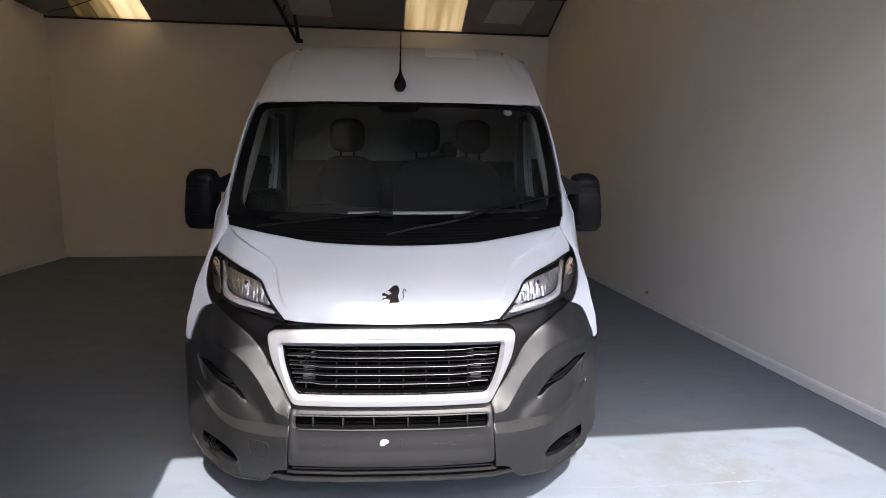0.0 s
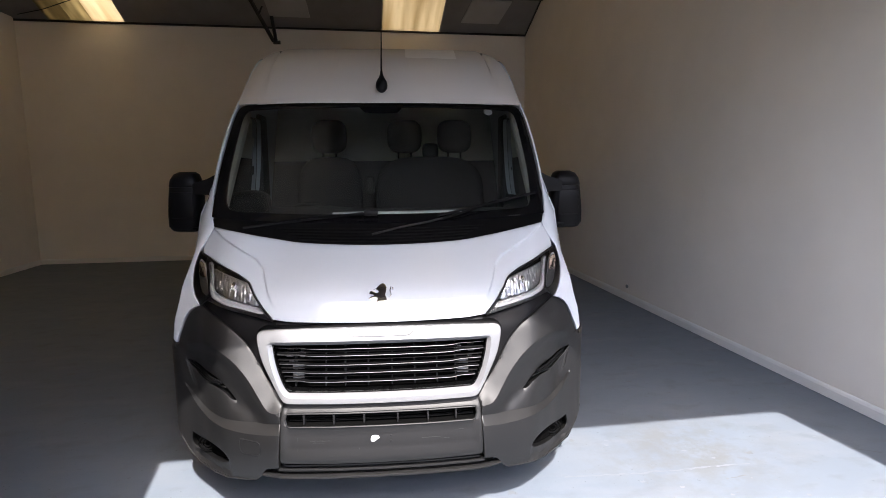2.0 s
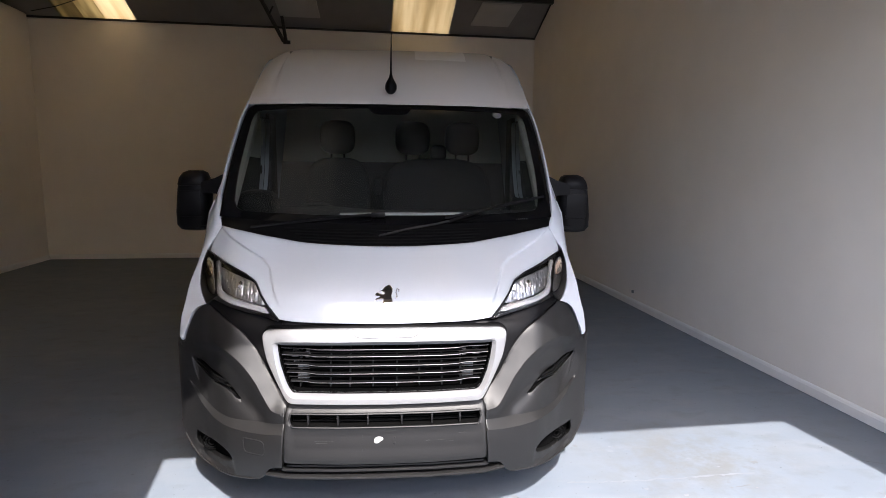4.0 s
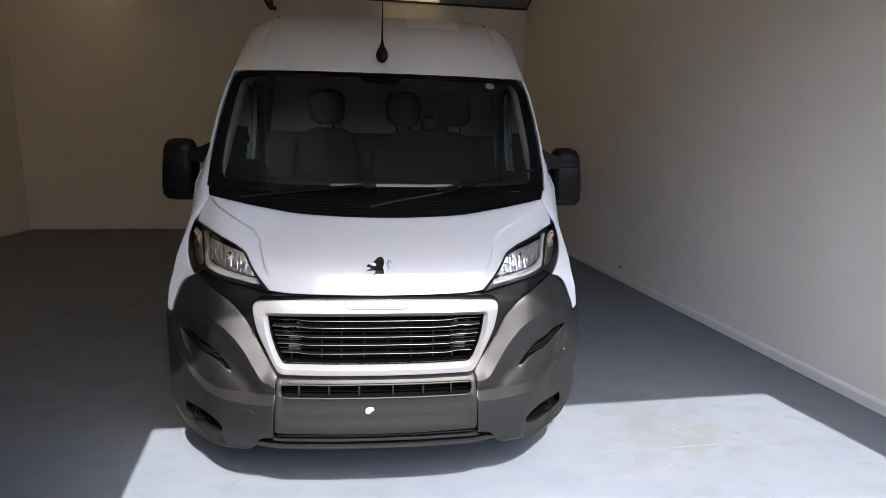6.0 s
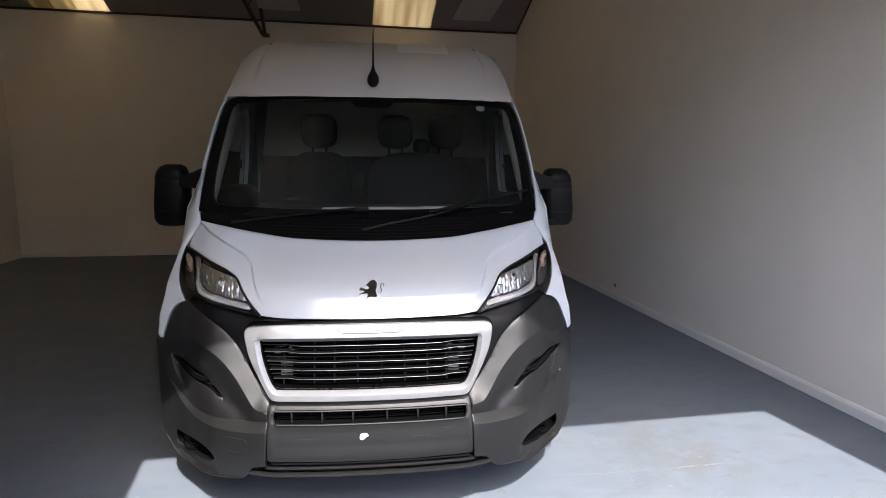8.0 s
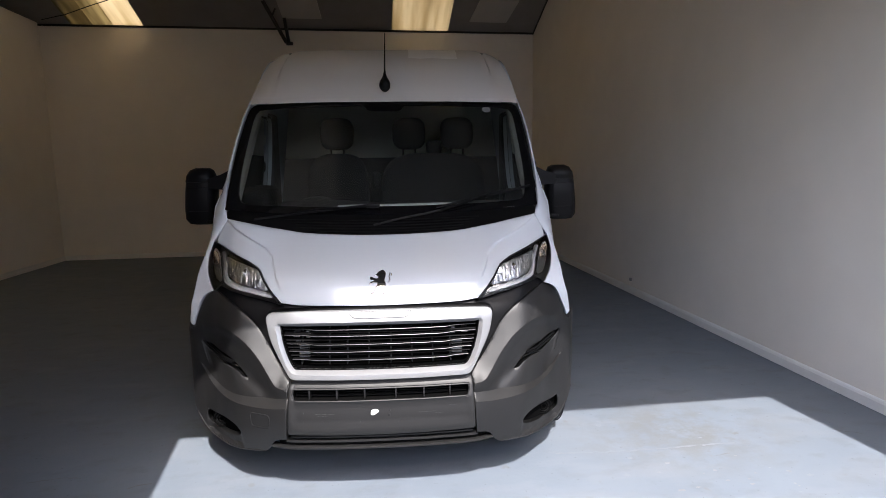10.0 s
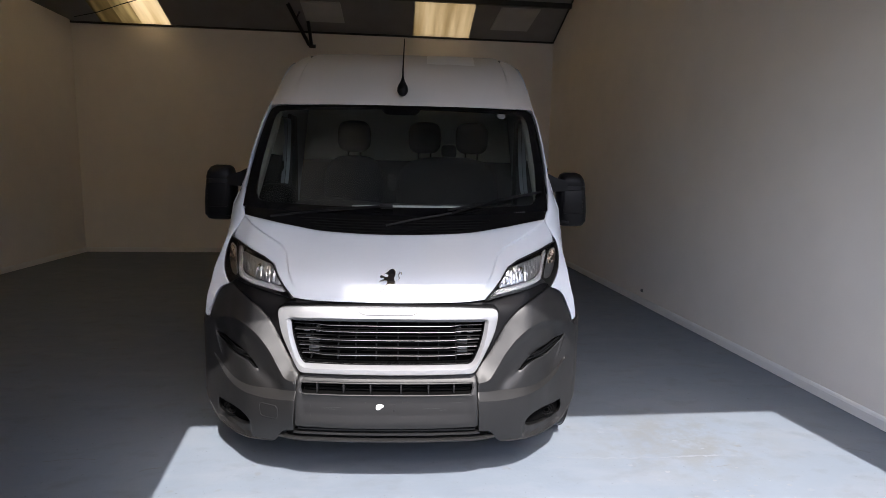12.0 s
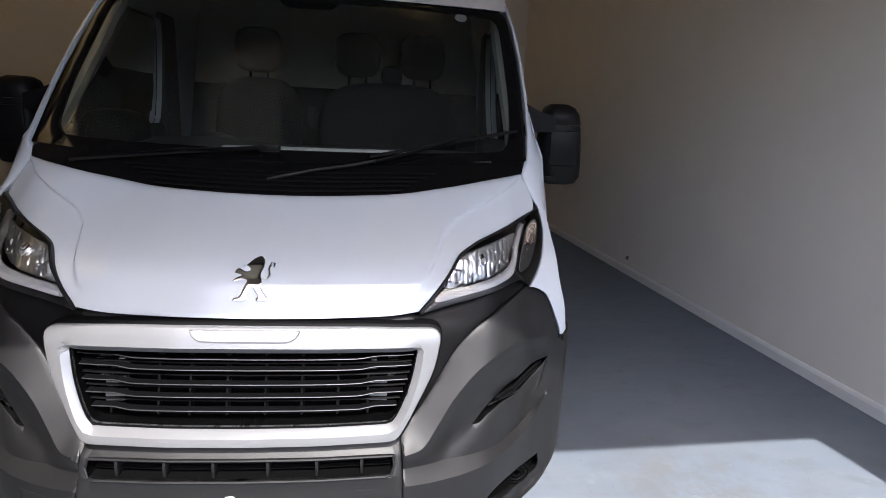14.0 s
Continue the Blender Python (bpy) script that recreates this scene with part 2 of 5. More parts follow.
def loft(rings, closed=True, cap=True):
    """Skins rings of equally many points."""
    bm = bmesh.new()
    rows = [[bm.verts.new(p) for p in ring] for ring in rings]
    n = len(rows[0])
    for a, b in zip(rows, rows[1:]):
        for i in range(n if closed else n - 1):
            j = (i + 1) % n
            bm.faces.new((a[i], a[j], b[j], b[i]))
    if cap and closed:
        bm.faces.new(rows[0][::-1])
        bm.faces.new(rows[-1])
    bmesh.ops.recalc_face_normals(bm, faces=bm.faces)
    return bm


def tube(points, radius, sides=8):
    """A round bar along points; radius may be a list."""
    pts = [Vector(p) for p in points]
    rings = []
    for i, p in enumerate(pts):
        d = (pts[min(i + 1, len(pts) - 1)] - pts[max(i - 1, 0)]).normalized()
        side = d.cross(Vector((0, 0, 1)) if abs(d.z) < 0.95 else Vector((1, 0, 0))).normalized()
        up = side.cross(d)
        r = radius[i] if isinstance(radius, (list, tuple)) else radius
        rings.append([p + r * (math.cos(2 * math.pi * k / sides) * side + math.sin(2 * math.pi * k / sides) * up) for k in range(sides)])
    return loft(rings)


def rounded(pts, step=0.015):
    """A closed smooth outline through points; a point given twice stays a corner."""
    out, n = [], len(pts)
    for i in range(n):
        p0, p1, p2, p3 = (Vector(pts[(i + k) % n]) for k in (-1, 0, 1, 2))
        length = (p2 - p1).length
        if length < 1e-6:
            continue
        count = max(1, round(length / step))
        for k in range(count):
            t = k / count
            m1, m2 = (p2 - p0) * 0.5, (p3 - p1) * 0.5
            if (p1 - p0).length < 1e-6:
                m1 = p2 - p1
            if (p3 - p2).length < 1e-6:
                m2 = p2 - p1
            m1, m2 = m1 * min(1, length / max(m1.length, 1e-6)), m2 * min(1, length / max(m2.length, 1e-6))
            out.append((2 * t ** 3 - 3 * t ** 2 + 1) * p1 + (t ** 3 - 2 * t ** 2 + t) * m1 + (3 * t ** 2 - 2 * t ** 3) * p2 + (t ** 3 - t ** 2) * m2)
    return out


def inside(p, poly):
    hit, j = False, len(poly) - 1
    for i in range(len(poly)):
        a, b = poly[i], poly[j]
        if (a[1] > p[1]) != (b[1] > p[1]) and p[0] < (b[0] - a[0]) * (p[1] - a[1]) / (b[1] - a[1]) + a[0]:
            hit = not hit
        j = i
    return hit


def edge_distance(points, loops):
    """Distance of each 2D point to the nearest edge of the loops."""
    p = np.array(points)
    best = np.full(len(p), 1e9)
    for loop in loops:
        a = np.array([tuple(q) for q in loop])
        b = np.roll(a, -1, 0)
        for s, e in zip(a, b):
            d = e - s
            t = np.clip(((p - s) @ d) / max(d @ d, 1e-12), 0, 1)
            best = np.minimum(best, np.linalg.norm(p - (s + t[:, None] * d), axis=1))
    return best


def panel(outline, surface, back, step=0.03, radius=0.006, thick=0.02, holes=(), creases=()):
    """A pressed panel: the outline (2D) filled with a grid, with edges along the crease lines, laid on surface(a, b) -> (x, y, z), its edges
    rounded off and turned back along the vector back."""
    loops = [outline, *holes]
    verts, edges = [], []
    for loop in loops:
        n0 = len(verts)
        verts += [Vector((p[0], p[1])) for p in loop]
        edges += [(n0 + i, n0 + (i + 1) % len(loop)) for i in range(len(loop))]
    for line in creases:
        pts = []
        for (a, b), (c, d) in zip(line, line[1:]):
            n = max(1, round(math.hypot(c - a, d - b) / 0.01))
            pts += [(a + (c - a) * k / n, b + (d - b) * k / n) for k in range(n)]
        pts = [q for q in pts if inside(q, outline) and not any(inside(q, h) for h in holes)]
        if pts:
            clear = edge_distance(pts, loops)
            pts = [q for q, d in zip(pts, clear) if d > 0.004]
        n0 = len(verts)
        verts += [Vector(q) for q in pts]
        edges += [(n0 + i, n0 + i + 1) for i in range(len(pts) - 1) if (verts[n0 + i] - verts[n0 + i + 1]).length < 0.02]
    a0, a1 = min(p[0] for p in outline), max(p[0] for p in outline)
    b0, b1 = min(p[1] for p in outline), max(p[1] for p in outline)
    grid = []
    for i in range(int((a1 - a0) / step) + 2):
        for j in range(int((b1 - b0) / step) + 2):
            q = (a0 + (i + 0.5 * (j % 2)) * step, b0 + j * step)
            if inside(q, outline) and not any(inside(q, h) for h in holes):
                grid.append(q)
    if grid:
        far = edge_distance(grid, loops)
        grid = [q for q, d in zip(grid, far) if d > max(radius * 1.5, step * 0.35)]
    for loop in loops:
        pts = [Vector((p[0], p[1])) for p in loop]
        for inset in (radius * 0.35, radius):
            cand = []
            for i, p in enumerate(pts):
                d = (pts[(i + 1) % len(pts)] - pts[i - 1])
                if d.length < 1e-9:
                    continue
                nrm = Vector((-d.y, d.x)).normalized() * inset
                for q in (p + nrm, p - nrm):
                    if inside(q, outline) and not any(inside(q, h) for h in holes):
                        cand.append(tuple(q))
            if cand:
                far = edge_distance(cand, loops)
                grid += [q for q, d in zip(cand, far) if d > inset * 0.8]
    verts += [Vector(q) for q in grid]
    flat, _, faces, *_ = delaunay_2d_cdt(verts, edges, [], 1, 1e-5)
    depth = edge_distance([tuple(v) for v in flat], loops)
    bm = bmesh.new()
    back = Vector(back)
    made = []
    for v, d in zip(flat, depth):
        k = 1 - min(d / radius, 1.0)
        made.append(bm.verts.new(Vector(surface(v.x, v.y)) + back * (radius * (1 - math.sqrt(max(0.0, 1 - k * k))))))
    for f in faces:
        c = sum((flat[i] for i in f), Vector((0, 0))) / len(f)
        if any(inside(c, h) for h in holes) or not inside(c, outline):
            continue
        try:
            bm.faces.new([made[i] for i in f])
        except ValueError:
            pass
    bmesh.ops.recalc_face_normals(bm, faces=bm.faces)
    total = sum((f.normal * f.calc_area() for f in bm.faces), Vector())
    if total.dot(back) > 0:
        bmesh.ops.reverse_faces(bm, faces=bm.faces)
    if thick:
        rim_edges = [e for e in bm.edges if len(e.link_faces) == 1]
        geo = bmesh.ops.extrude_edge_only(bm, edges=rim_edges)
        for v in geo["geom"]:
            if isinstance(v, bmesh.types.BMVert):
                v.co += back * thick
    bmesh.ops.delete(bm, geom=[v for v in bm.verts if not v.link_faces], context="VERTS")
    return bm


def mirrored(pts):
    return [Vector((-p[0], p[1])) for p in reversed(pts)]


# ---- the building: u along the back wall, v out of it towards the door (negative), turned against the van ----
ROOM = pose(-6.065, 7.8, 0, 0, 0, 4.0)
WIDE, DEEP, EAVES, SLOPE, RIDGE = 8.64, 9.44, 4.06, math.tan(radians(23)), 6.2
DOOR_L, DOOR_R, LINTEL, THICK, SIDE = 4.54, 8.35, 3.15, 0.2, -3.0


def roof_z(v):
    return EAVES - SLOPE * v if v > -RIDGE else EAVES + SLOPE * RIDGE + 0.3 * (v + RIDGE)


def structure(name, bm, mat, label, category, smooth=False):
    ob = part(name, bm, mat, None, label, smooth, ROOM)
    return tagged(ob, label, category, kind="structure")


def gable(u0, u1):
    """A side wall with its head cut to the roof's two slopes."""
    prof = [(0.0, -0.1), (0.0, roof_z(0)), (-RIDGE, roof_z(-RIDGE)), (-DEEP - THICK, roof_z(-DEEP - THICK)), (-DEEP - THICK, -0.1)]
    return loft([[(u, v, z) for v, z in prof] for u in (u0, u1)])


structure("floor", box(SIDE, -DEEP - THICK, -0.2, WIDE, 0, 0.0), FLOOR, "pale blue-grey painted concrete floor, scuffed and stained", "floor")
structure("wall_back", box(SIDE, 0.0, -0.1, WIDE + THICK, 0.2, EAVES + 0.05), WALL, "cream painted plaster back wall", "wall")
structure("wall_right", gable(WIDE, WIDE + THICK), WALL, "cream painted plaster side wall lit from the doorway", "wall")
structure("wall_left", box(-0.12, -DEEP, -0.1, 0.0, 0.0, EAVES + 0.02), WALL, "cream painted partition wall with a level top", "wall")
structure("wall_outer", gable(SIDE - THICK, SIDE), WALL, "plain outer wall beyond the partition", "wall")
structure("wall_front", box(SIDE, -DEEP - THICK, -0.1, DOOR_L, -DEEP, roof_z(-DEEP)), WALL, "plain front wall beside the wide doorway", "wall")
structure("wall_lintel", box(DOOR_L, -DEEP - THICK, LINTEL, DOOR_R, -DEEP, roof_z(-DEEP)), WALL, "plain wall over the wide doorway", "wall")
structure("wall_jamb", box(DOOR_R, -DEEP - THICK, -0.1, WIDE, -DEEP, roof_z(-DEEP)), WALL, "narrow jamb of the wide doorway", "wall")
structure("ground", box(-1500, -1500, -0.42, 1500, 1500, -0.22), YARD, "grey worn asphalt yard outside the doorway", "ground")
# Unseen wall added beyond the yard to cut low sky light at the doorway.
structure("sky_block_wall", box(-30, -DEEP - 16, -0.22, 40, -DEEP - 15, 6.0), WALL, "unseen plain wall added across the yard, blocks low sky", "wall")
structure("doorstep", box(DOOR_L - 3, -DEEP - THICK - 5, -0.21, WIDE + 3, -DEEP - THICK - 0.004, -0.012), YARD, "grey worn asphalt apron before the doorway", "ground")


def skirting(a, b, inward):
    """A moulded skirting board from a to b (room plan), thickness to the inward side."""
    a, b, n = Vector((*a, 0)), Vector((*b, 0)), Vector((*inward, 0))
    prof = [(0.0, 0.0), (0.018, 0.0), (0.018, 0.06), (0.012, 0.075), (0.006, 0.082), (0.0, 0.084)]
    return loft([[p + n * (d + 0.002) + Vector((0, 0, z + 0.001)) for d, z in prof] for p in (a, b)])


structure("skirting_right", skirting((WIDE, -0.02), (WIDE, -DEEP), (-1, 0)), SKIRTING, "off-white moulded skirting board", "skirting board")
structure("skirting_left", skirting((0, -0.02), (0, -DEEP), (1, 0)), SKIRTING, "off-white moulded skirting board", "skirting board")
structure("skirting_back", skirting((0.02, 0), (WIDE - 0.02, 0), (0, -1)), SKIRTING, "off-white moulded skirting board", "skirting board")

# roof: dark lining sheets between strips of translucent sheet, both slopes
STRIPS = [(0.55, 1.69), (5.97, 7.01)]
# First front strip is unseen, added to throw warm light on the back wall.
FRONT_STRIPS = [(0.55, 1.69), (3.55, 4.55)]


def roof_sheet(u0, u1, v0, v1, ripple=0.0):
    """A sheet on the roof's slope, with corrugations along the fall where ripple is given."""
    n = max(2, round((u1 - u0) / 0.035)) if ripple else 2
    us = [u0 + (u1 - u0) * i / (n - 1) for i in range(n)]
    top, low = [], []
    for v in (v0, v1):
        top.append([(u, v, roof_z(v) + 0.04 + ripple * math.sin(u * 2 * math.pi / 0.14)) for u in us])
        low.append([(u, v, roof_z(v) + ripple * math.sin(u * 2 * math.pi / 0.14)) for u in us])
    return loft([t + l[::-1] for t, l in zip(top, low)])


roof_bm = bmesh.new()
for v0, v1, strips in ((0.2, -RIDGE + 0.1, STRIPS), (-RIDGE + 0.1, -RIDGE, []), (-RIDGE, -RIDGE - 0.3, []), (-RIDGE - 0.3, -DEEP - THICK, FRONT_STRIPS)):
    edges_u = [SIDE] + [e for s in strips for e in s] + [WIDE + THICK]
    for u0, u1 in zip(edges_u[::2], edges_u[1::2]):
        one = roof_sheet(u0, u1, v0, v1)
        tmp = bpy.data.meshes.new("tmp")
        one.to_mesh(tmp)
        one.free()
        roof_bm.from_mesh(tmp)
        bpy.data.meshes.remove(tmp)
structure("ceiling", roof_bm, ROOFING, "dark grey lined pitched roof", "ceiling")
structure("skylight", roof_sheet(0.87, 1.2, 0.2, -RIDGE + 0.1, 0.004), HALFSHEET, "dirt-streaked yellowed translucent skylight sheet", "skylight", True)
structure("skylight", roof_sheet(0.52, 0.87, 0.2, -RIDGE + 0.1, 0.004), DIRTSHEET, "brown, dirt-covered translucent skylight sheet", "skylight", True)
# Right strip's unseen upper part is a darker sheet, to dim the side wall.
for u0, u1, v0, v1, mat in ((1.23, 1.69, 0.2, -RIDGE + 0.1, SKYSHEET), (*STRIPS[1], 0.2, -1.4, GRIMYSHEET), (*STRIPS[1], -1.4, -RIDGE + 0.1, HALFSHEET)):
    structure("skylight", roof_sheet(u0 - 0.03, u1 + 0.03, v0, v1, 0.004), mat, "yellowed translucent corrugated skylight strip, sunlit from above", "skylight", True)
for u0, u1 in FRONT_STRIPS:
    structure("skylight", roof_sheet(u0 - 0.03, u1 + 0.03, -RIDGE - 0.3, -DEEP - THICK, 0.004), CLEARSHEET if u0 > 3 else SKYSHEET, "weathered translucent skylight strip on the unseen front slope", "skylight", True)
structure("trim", box(SIDE, -0.02, EAVES - 0.03, WIDE, -0.001, EAVES + 0.002), STEEL, "dark edging where roof lining meets the back wall", "trim")
structure("trim", loft([[(WIDE - d, v, roof_z(v) - h) for d, h in ((0.001, 0.0), (0.02, 0.0), (0.02, 0.03), (0.001, 0.03))] for v in (-0.02, -RIDGE)]), STEEL, "dark edging where roof lining meets the side wall", "trim")
purlins = []
for v in (-0.98, -2.6, -4.3, -5.9):
    z = roof_z(v) - 0.004
    bm = loft([[(u, v + a, z + b) for a, b in ((-0.03, 0), (0.03, 0), (0.03, -0.01), (-0.02, -0.01), (-0.02, -0.07), (0.03, -0.07), (0.03, -0.08), (-0.03, -0.08))] for u in (SIDE, WIDE)])
    purlins.append(structure("purlin", bm, STEEL, "dark painted steel roof purlin", "roof beam"))
    tagged(purlins[-1], group="purlins under the roof")


def in_room(name, bm, mat, label, category, group="", smooth=True):
    return tagged(part(name, bm, mat, None, label, smooth, ROOM), label, category, group)


strut = thing("roof_bracket", "dark steel angle bracket between back wall and purlin", "bracket", (0, 0, 0))
strut.matrix_world = ROOM @ pose(4.15, -0.03, 3.8)


def angle_bar(a, b, w=0.045, t=0.006):
    a, b = Vector(a), Vector(b)
    d = (b - a).normalized()
    s = d.cross(Vector((0, 0, 1))).normalized()
    n = s.cross(d)
    return loft([[p + s * i + n * j for i, j in ((0, 0), (w, 0), (w, t), (t, t), (t, w), (0, w))] for p in (a, b)])


part("strut", angle_bar((-0.05, 0.0, 0.0), (-0.3, -0.75, 0.5)), STEEL, strut, smooth=False)
part("strut", angle_bar((0.0, 0.0, 0.0), (-0.02, -0.3, 0.36), 0.05), STEEL, strut, smooth=False)
part("stay", angle_bar((-0.2, -0.5, 0.32), (-0.14, -0.5, 0.45), 0.03), STEEL, strut, smooth=False)
part("foot", box(-0.07, -0.006, -0.03, 0.05, 0.028, 0.03, 0.004), STEEL, strut, smooth=False)


def roof_board(u0, u1, v0, v1, skew):
    bm = bmesh.new()
    ring = [(u0, v0), (u1, v0), (u1 + skew, v1), (u0 + skew, v1)]
    return loft([[(u, v, roof_z(v) - d) for u, v in ring] for d in (0.006, 0.03)])


in_room("ceiling_board", roof_board(4.08, 4.74, -0.3, -0.76, -0.04), BOARD, "pale board fixed under the dark roof lining", "ceiling board", "boards under the roof", False)
in_room("ceiling_board", roof_board(7.36, 8.04, -0.3, -0.83, 0.1), BOARD, "pale board fixed under the dark roof lining", "ceiling board", "boards under the roof", False)
in_room("cable", tube([(0.14, -0.14, 4.1), (0.6, -0.33, 4.14), (1.1, -0.53, 4.24), (1.64, -0.72, 4.34), (2.4, -0.84, 4.4)], 0.007, 6), RUBBER, "thin black cable slung under the skylight", "cable")
in_room("wall_clip", box(WIDE - 0.02, -4.31, 0.155, WIDE - 0.001, -4.275, 0.19, 0.004), BRACKET, "small dark cable outlet low on the wall", "outlet")


def floor_strip(pts, width, mat, label):
    """A thin, ragged crack or paint edge lying on the floor."""
    rnd = random.Random(len(pts) * 7 + int(pts[0][0] * 100))
    line = []
    for (a, b), (c, d) in zip(pts, pts[1:]):
        n = max(2, int(math.hypot(c - a, d - b) / 0.03))
        line += [(a + (c - a) * k / n + rnd.uniform(-0.004, 0.004), b + (d - b) * k / n + rnd.uniform(-0.006, 0.006)) for k in range(n)]
    rings = [[(u, v - width * w, 0.0006), (u, v, 0.0011), (u, v + width * w, 0.0006)] for (u, v), w in ((q, rnd.uniform(0.2, 1.0)) for q in line)]
    ob = structure("floor_mark", loft(rings, closed=False), mat, label, "floor mark", True)
    return ob


SCUFF = material("grey_scuff", (0.16, 0.172, 0.19), 0.7, vary=0.2, scale=30.0)
CRACK = material("floor_crack", (0.13, 0.137, 0.145), 0.8, vary=0.2, scale=30.0)
BARE = material("bare_concrete", (0.156, 0.176, 0.201), 0.8, vary=0.12, scale=20.0, bump=0.3)
for pts, w, mat in (([(3.7, -7.74), (3.87, -7.71), (3.99, -7.735)], 0.004, CRACK), ([(4.24, -7.865), (4.31, -7.84), (4.37, -7.83)], 0.005, CRACK), ([(7.3, -8.02), (7.42, -8.0)], 0.008, CRACK),
                    ([(8.15, -7.85), (8.32, -7.95)], 0.005, CRACK)):
    floor_strip(pts, w, mat, "thin crack in the floor paint" if mat is CRACK else "worn line of bare concrete in the floor paint")


def worn_patch(u, v, size, seed, mat=None):
    """An irregular patch where the floor paint has worn off."""
    rnd = random.Random(seed)
    ring = []
    for k in range(40):
        a = 2 * math.pi * k / 40
        r = size * (0.6 + 0.5 * noise.noise((math.cos(a) * 1.5 + seed, math.sin(a) * 1.5, seed * 0.37)) + rnd.uniform(-0.07, 0.07))
        ring.append((u + r * math.cos(a) * 1.5, v + r * math.sin(a)))
    top = 0.001 + (seed % 50) * 0.00005
    bm = loft([[(a, b, top - 0.0006) for a, b in ring], [(u + (a - u) * 0.9, v + (b - v) * 0.9, top) for a, b in ring]])
    return structure("floor_mark", bm, mat or BARE, "patch of bare concrete worn through the floor paint", "floor mark")


for k in range(26):
    rnd = random.Random(300 + k)
    worn_patch(rnd.uniform(6.5, 8.3), rnd.uniform(-8.6, -7.5), rnd.uniform(0.004, 0.022), 50 + k, BARE if k % 3 else CRACK)
floor_strip([(6.45, -7.87), (6.83, -7.9), (7.2, -7.905), (7.52, -7.91)], 0.009, BARE, "worn line of bare concrete in the floor paint")
for k in range(16):
    rnd = random.Random(700 + k)
    worn_patch(rnd.uniform(6.9, 7.7), rnd.uniform(-8.35, -8.0), rnd.uniform(0.004, 0.016), 350 + k, SCUFF)
for k in range(10):
    rnd = random.Random(900 + k)
    worn_patch(rnd.uniform(3.4, 4.8), rnd.uniform(-8.6, -7.2), rnd.uniform(0.004, 0.012), 150 + k, BARE if k % 2 else CRACK)


# ---- the van: x across, its nose at y = 0, looking towards the door ----
def lerp_table(tab, v):
    if v <= tab[0][0]:
        return tab[0][1]
    for (a, b), (c, d) in zip(tab, tab[1:]):
        if v <= c:
            return b + (d - b) * (v - a) / (c - a)
    return tab[-1][1]


def soft_table(tab, v, r):
    return sum(lerp_table(tab, v + r * k / 3) for k in range(-3, 4)) / 7


def smoothstep(a, b, v):
    v = min(1.0, max(0.0, (v - a) / (b - a)))
    return v * v * (3 - 2 * v)


# height and depth along the middle of the nose; how far the nose falls back towards its sides
PROFILE = [(0.2, 0.07), (0.25, 0.045), (0.29, 0.03), (0.34, 0.02), (0.42, 0.015), (0.49, 0.025), (0.55, 0.045), (0.6, 0.065),
           (0.7, 0.09), (0.815, 0.12), (0.885, 0.135), (0.9, 0.15), (0.935, 0.17), (0.965, 0.187), (0.995, 0.204), (1.02, 0.221), (1.04, 0.243), (1.07, 0.302), (1.11, 0.392), (1.16, 0.5), (1.2, 0.575),
           (1.28, 0.7), (1.35, 0.775), (1.6, 1.02), (1.8, 1.215), (1.975, 1.385), (2.08, 1.49), (2.25, 1.69), (2.36, 1.88)]
PLAN = [(0.0, 0.0), (0.2, 0.003), (0.43, 0.02), (0.52, 0.06), (0.62, 0.11), (0.7, 0.16), (0.8, 0.27), (0.853, 0.345), (0.926, 0.405),
        (0.96, 0.425), (0.99, 0.442), (1.01, 0.455), (1.03, 0.478), (1.045, 0.53), (1.055, 0.65)]


def front(x, z):
    """Depth y of the van's nose, bonnet and windscreen over (x, z)."""
    x = abs(x)
    yc = soft_table(PROFILE, z, 0.03)
    w = smoothstep(0.4, 0.9, x)
    low = soft_table(PLAN, x, 0.03) + (1 - w) * min(yc, 0.15) + max(yc - 0.15, 0) * (1 - 0.34 * w)
    high = yc + (0.015 + 0.105 * (min(z, 2.1) - 1.31)) * (x / 0.89) ** 2.2
    k = smoothstep(1.24, 1.36, z)
    return low * (1 - k) + high * k


def skin(offset=0.0, relief=None):
    """Lays (x, z) on the nose, offset metres behind it, less the relief."""
    return lambda x, z: (x, front(x, z) + offset - (relief(abs(x), z) if relief else 0.0), z)


IN = (0, 1, 0)
van = thing("van", "white panel van with grey plastic bumper and black mirrors", "van", (0, 0, 0))


def nose(name, outline, mat, parent=None, label="", offset=0.0, relief=None, step=0.03, radius=0.006, thick=0.02, holes=(), both=False, creases=(), crease=38):
    """A panel on the van's nose; both: and its mirror image."""
    made = [part(name, panel(outline, skin(offset, relief), IN, step, radius, thick, holes, creases), mat, parent or van, label, crease=crease)]
    if both:
        made.append(part(name, panel(mirrored(outline), skin(offset, relief), IN, step, radius, thick, [mirrored(h) for h in holes], [mirrored(c) for c in creases]), mat, parent or van, label, crease=crease))
    return made


# bonnet: crease from the lamp's inner corner to the windscreen's foot
HOOD_SIDE = [(0.472, 0.936), (0.519, 0.983), (0.565, 1.033), (0.605, 1.076), (0.671, 1.106), (0.779, 1.143), (0.9, 1.177)]
HOOD_REAR = [(0.862, 1.298), (0.715, 1.276), (0.594, 1.251), (0.435, 1.224), (0.2, 1.212), (0.0, 1.209)]
half = [(0.0, 0.921), (0.2, 0.923), (0.38, 0.927), HOOD_SIDE[0], *HOOD_SIDE, HOOD_SIDE[-1], (0.905, 1.2), (0.895, 1.25), HOOD_REAR[0], *HOOD_REAR]
hood_line = half + [(-x, z) for x, z in half[-2:0:-1]]
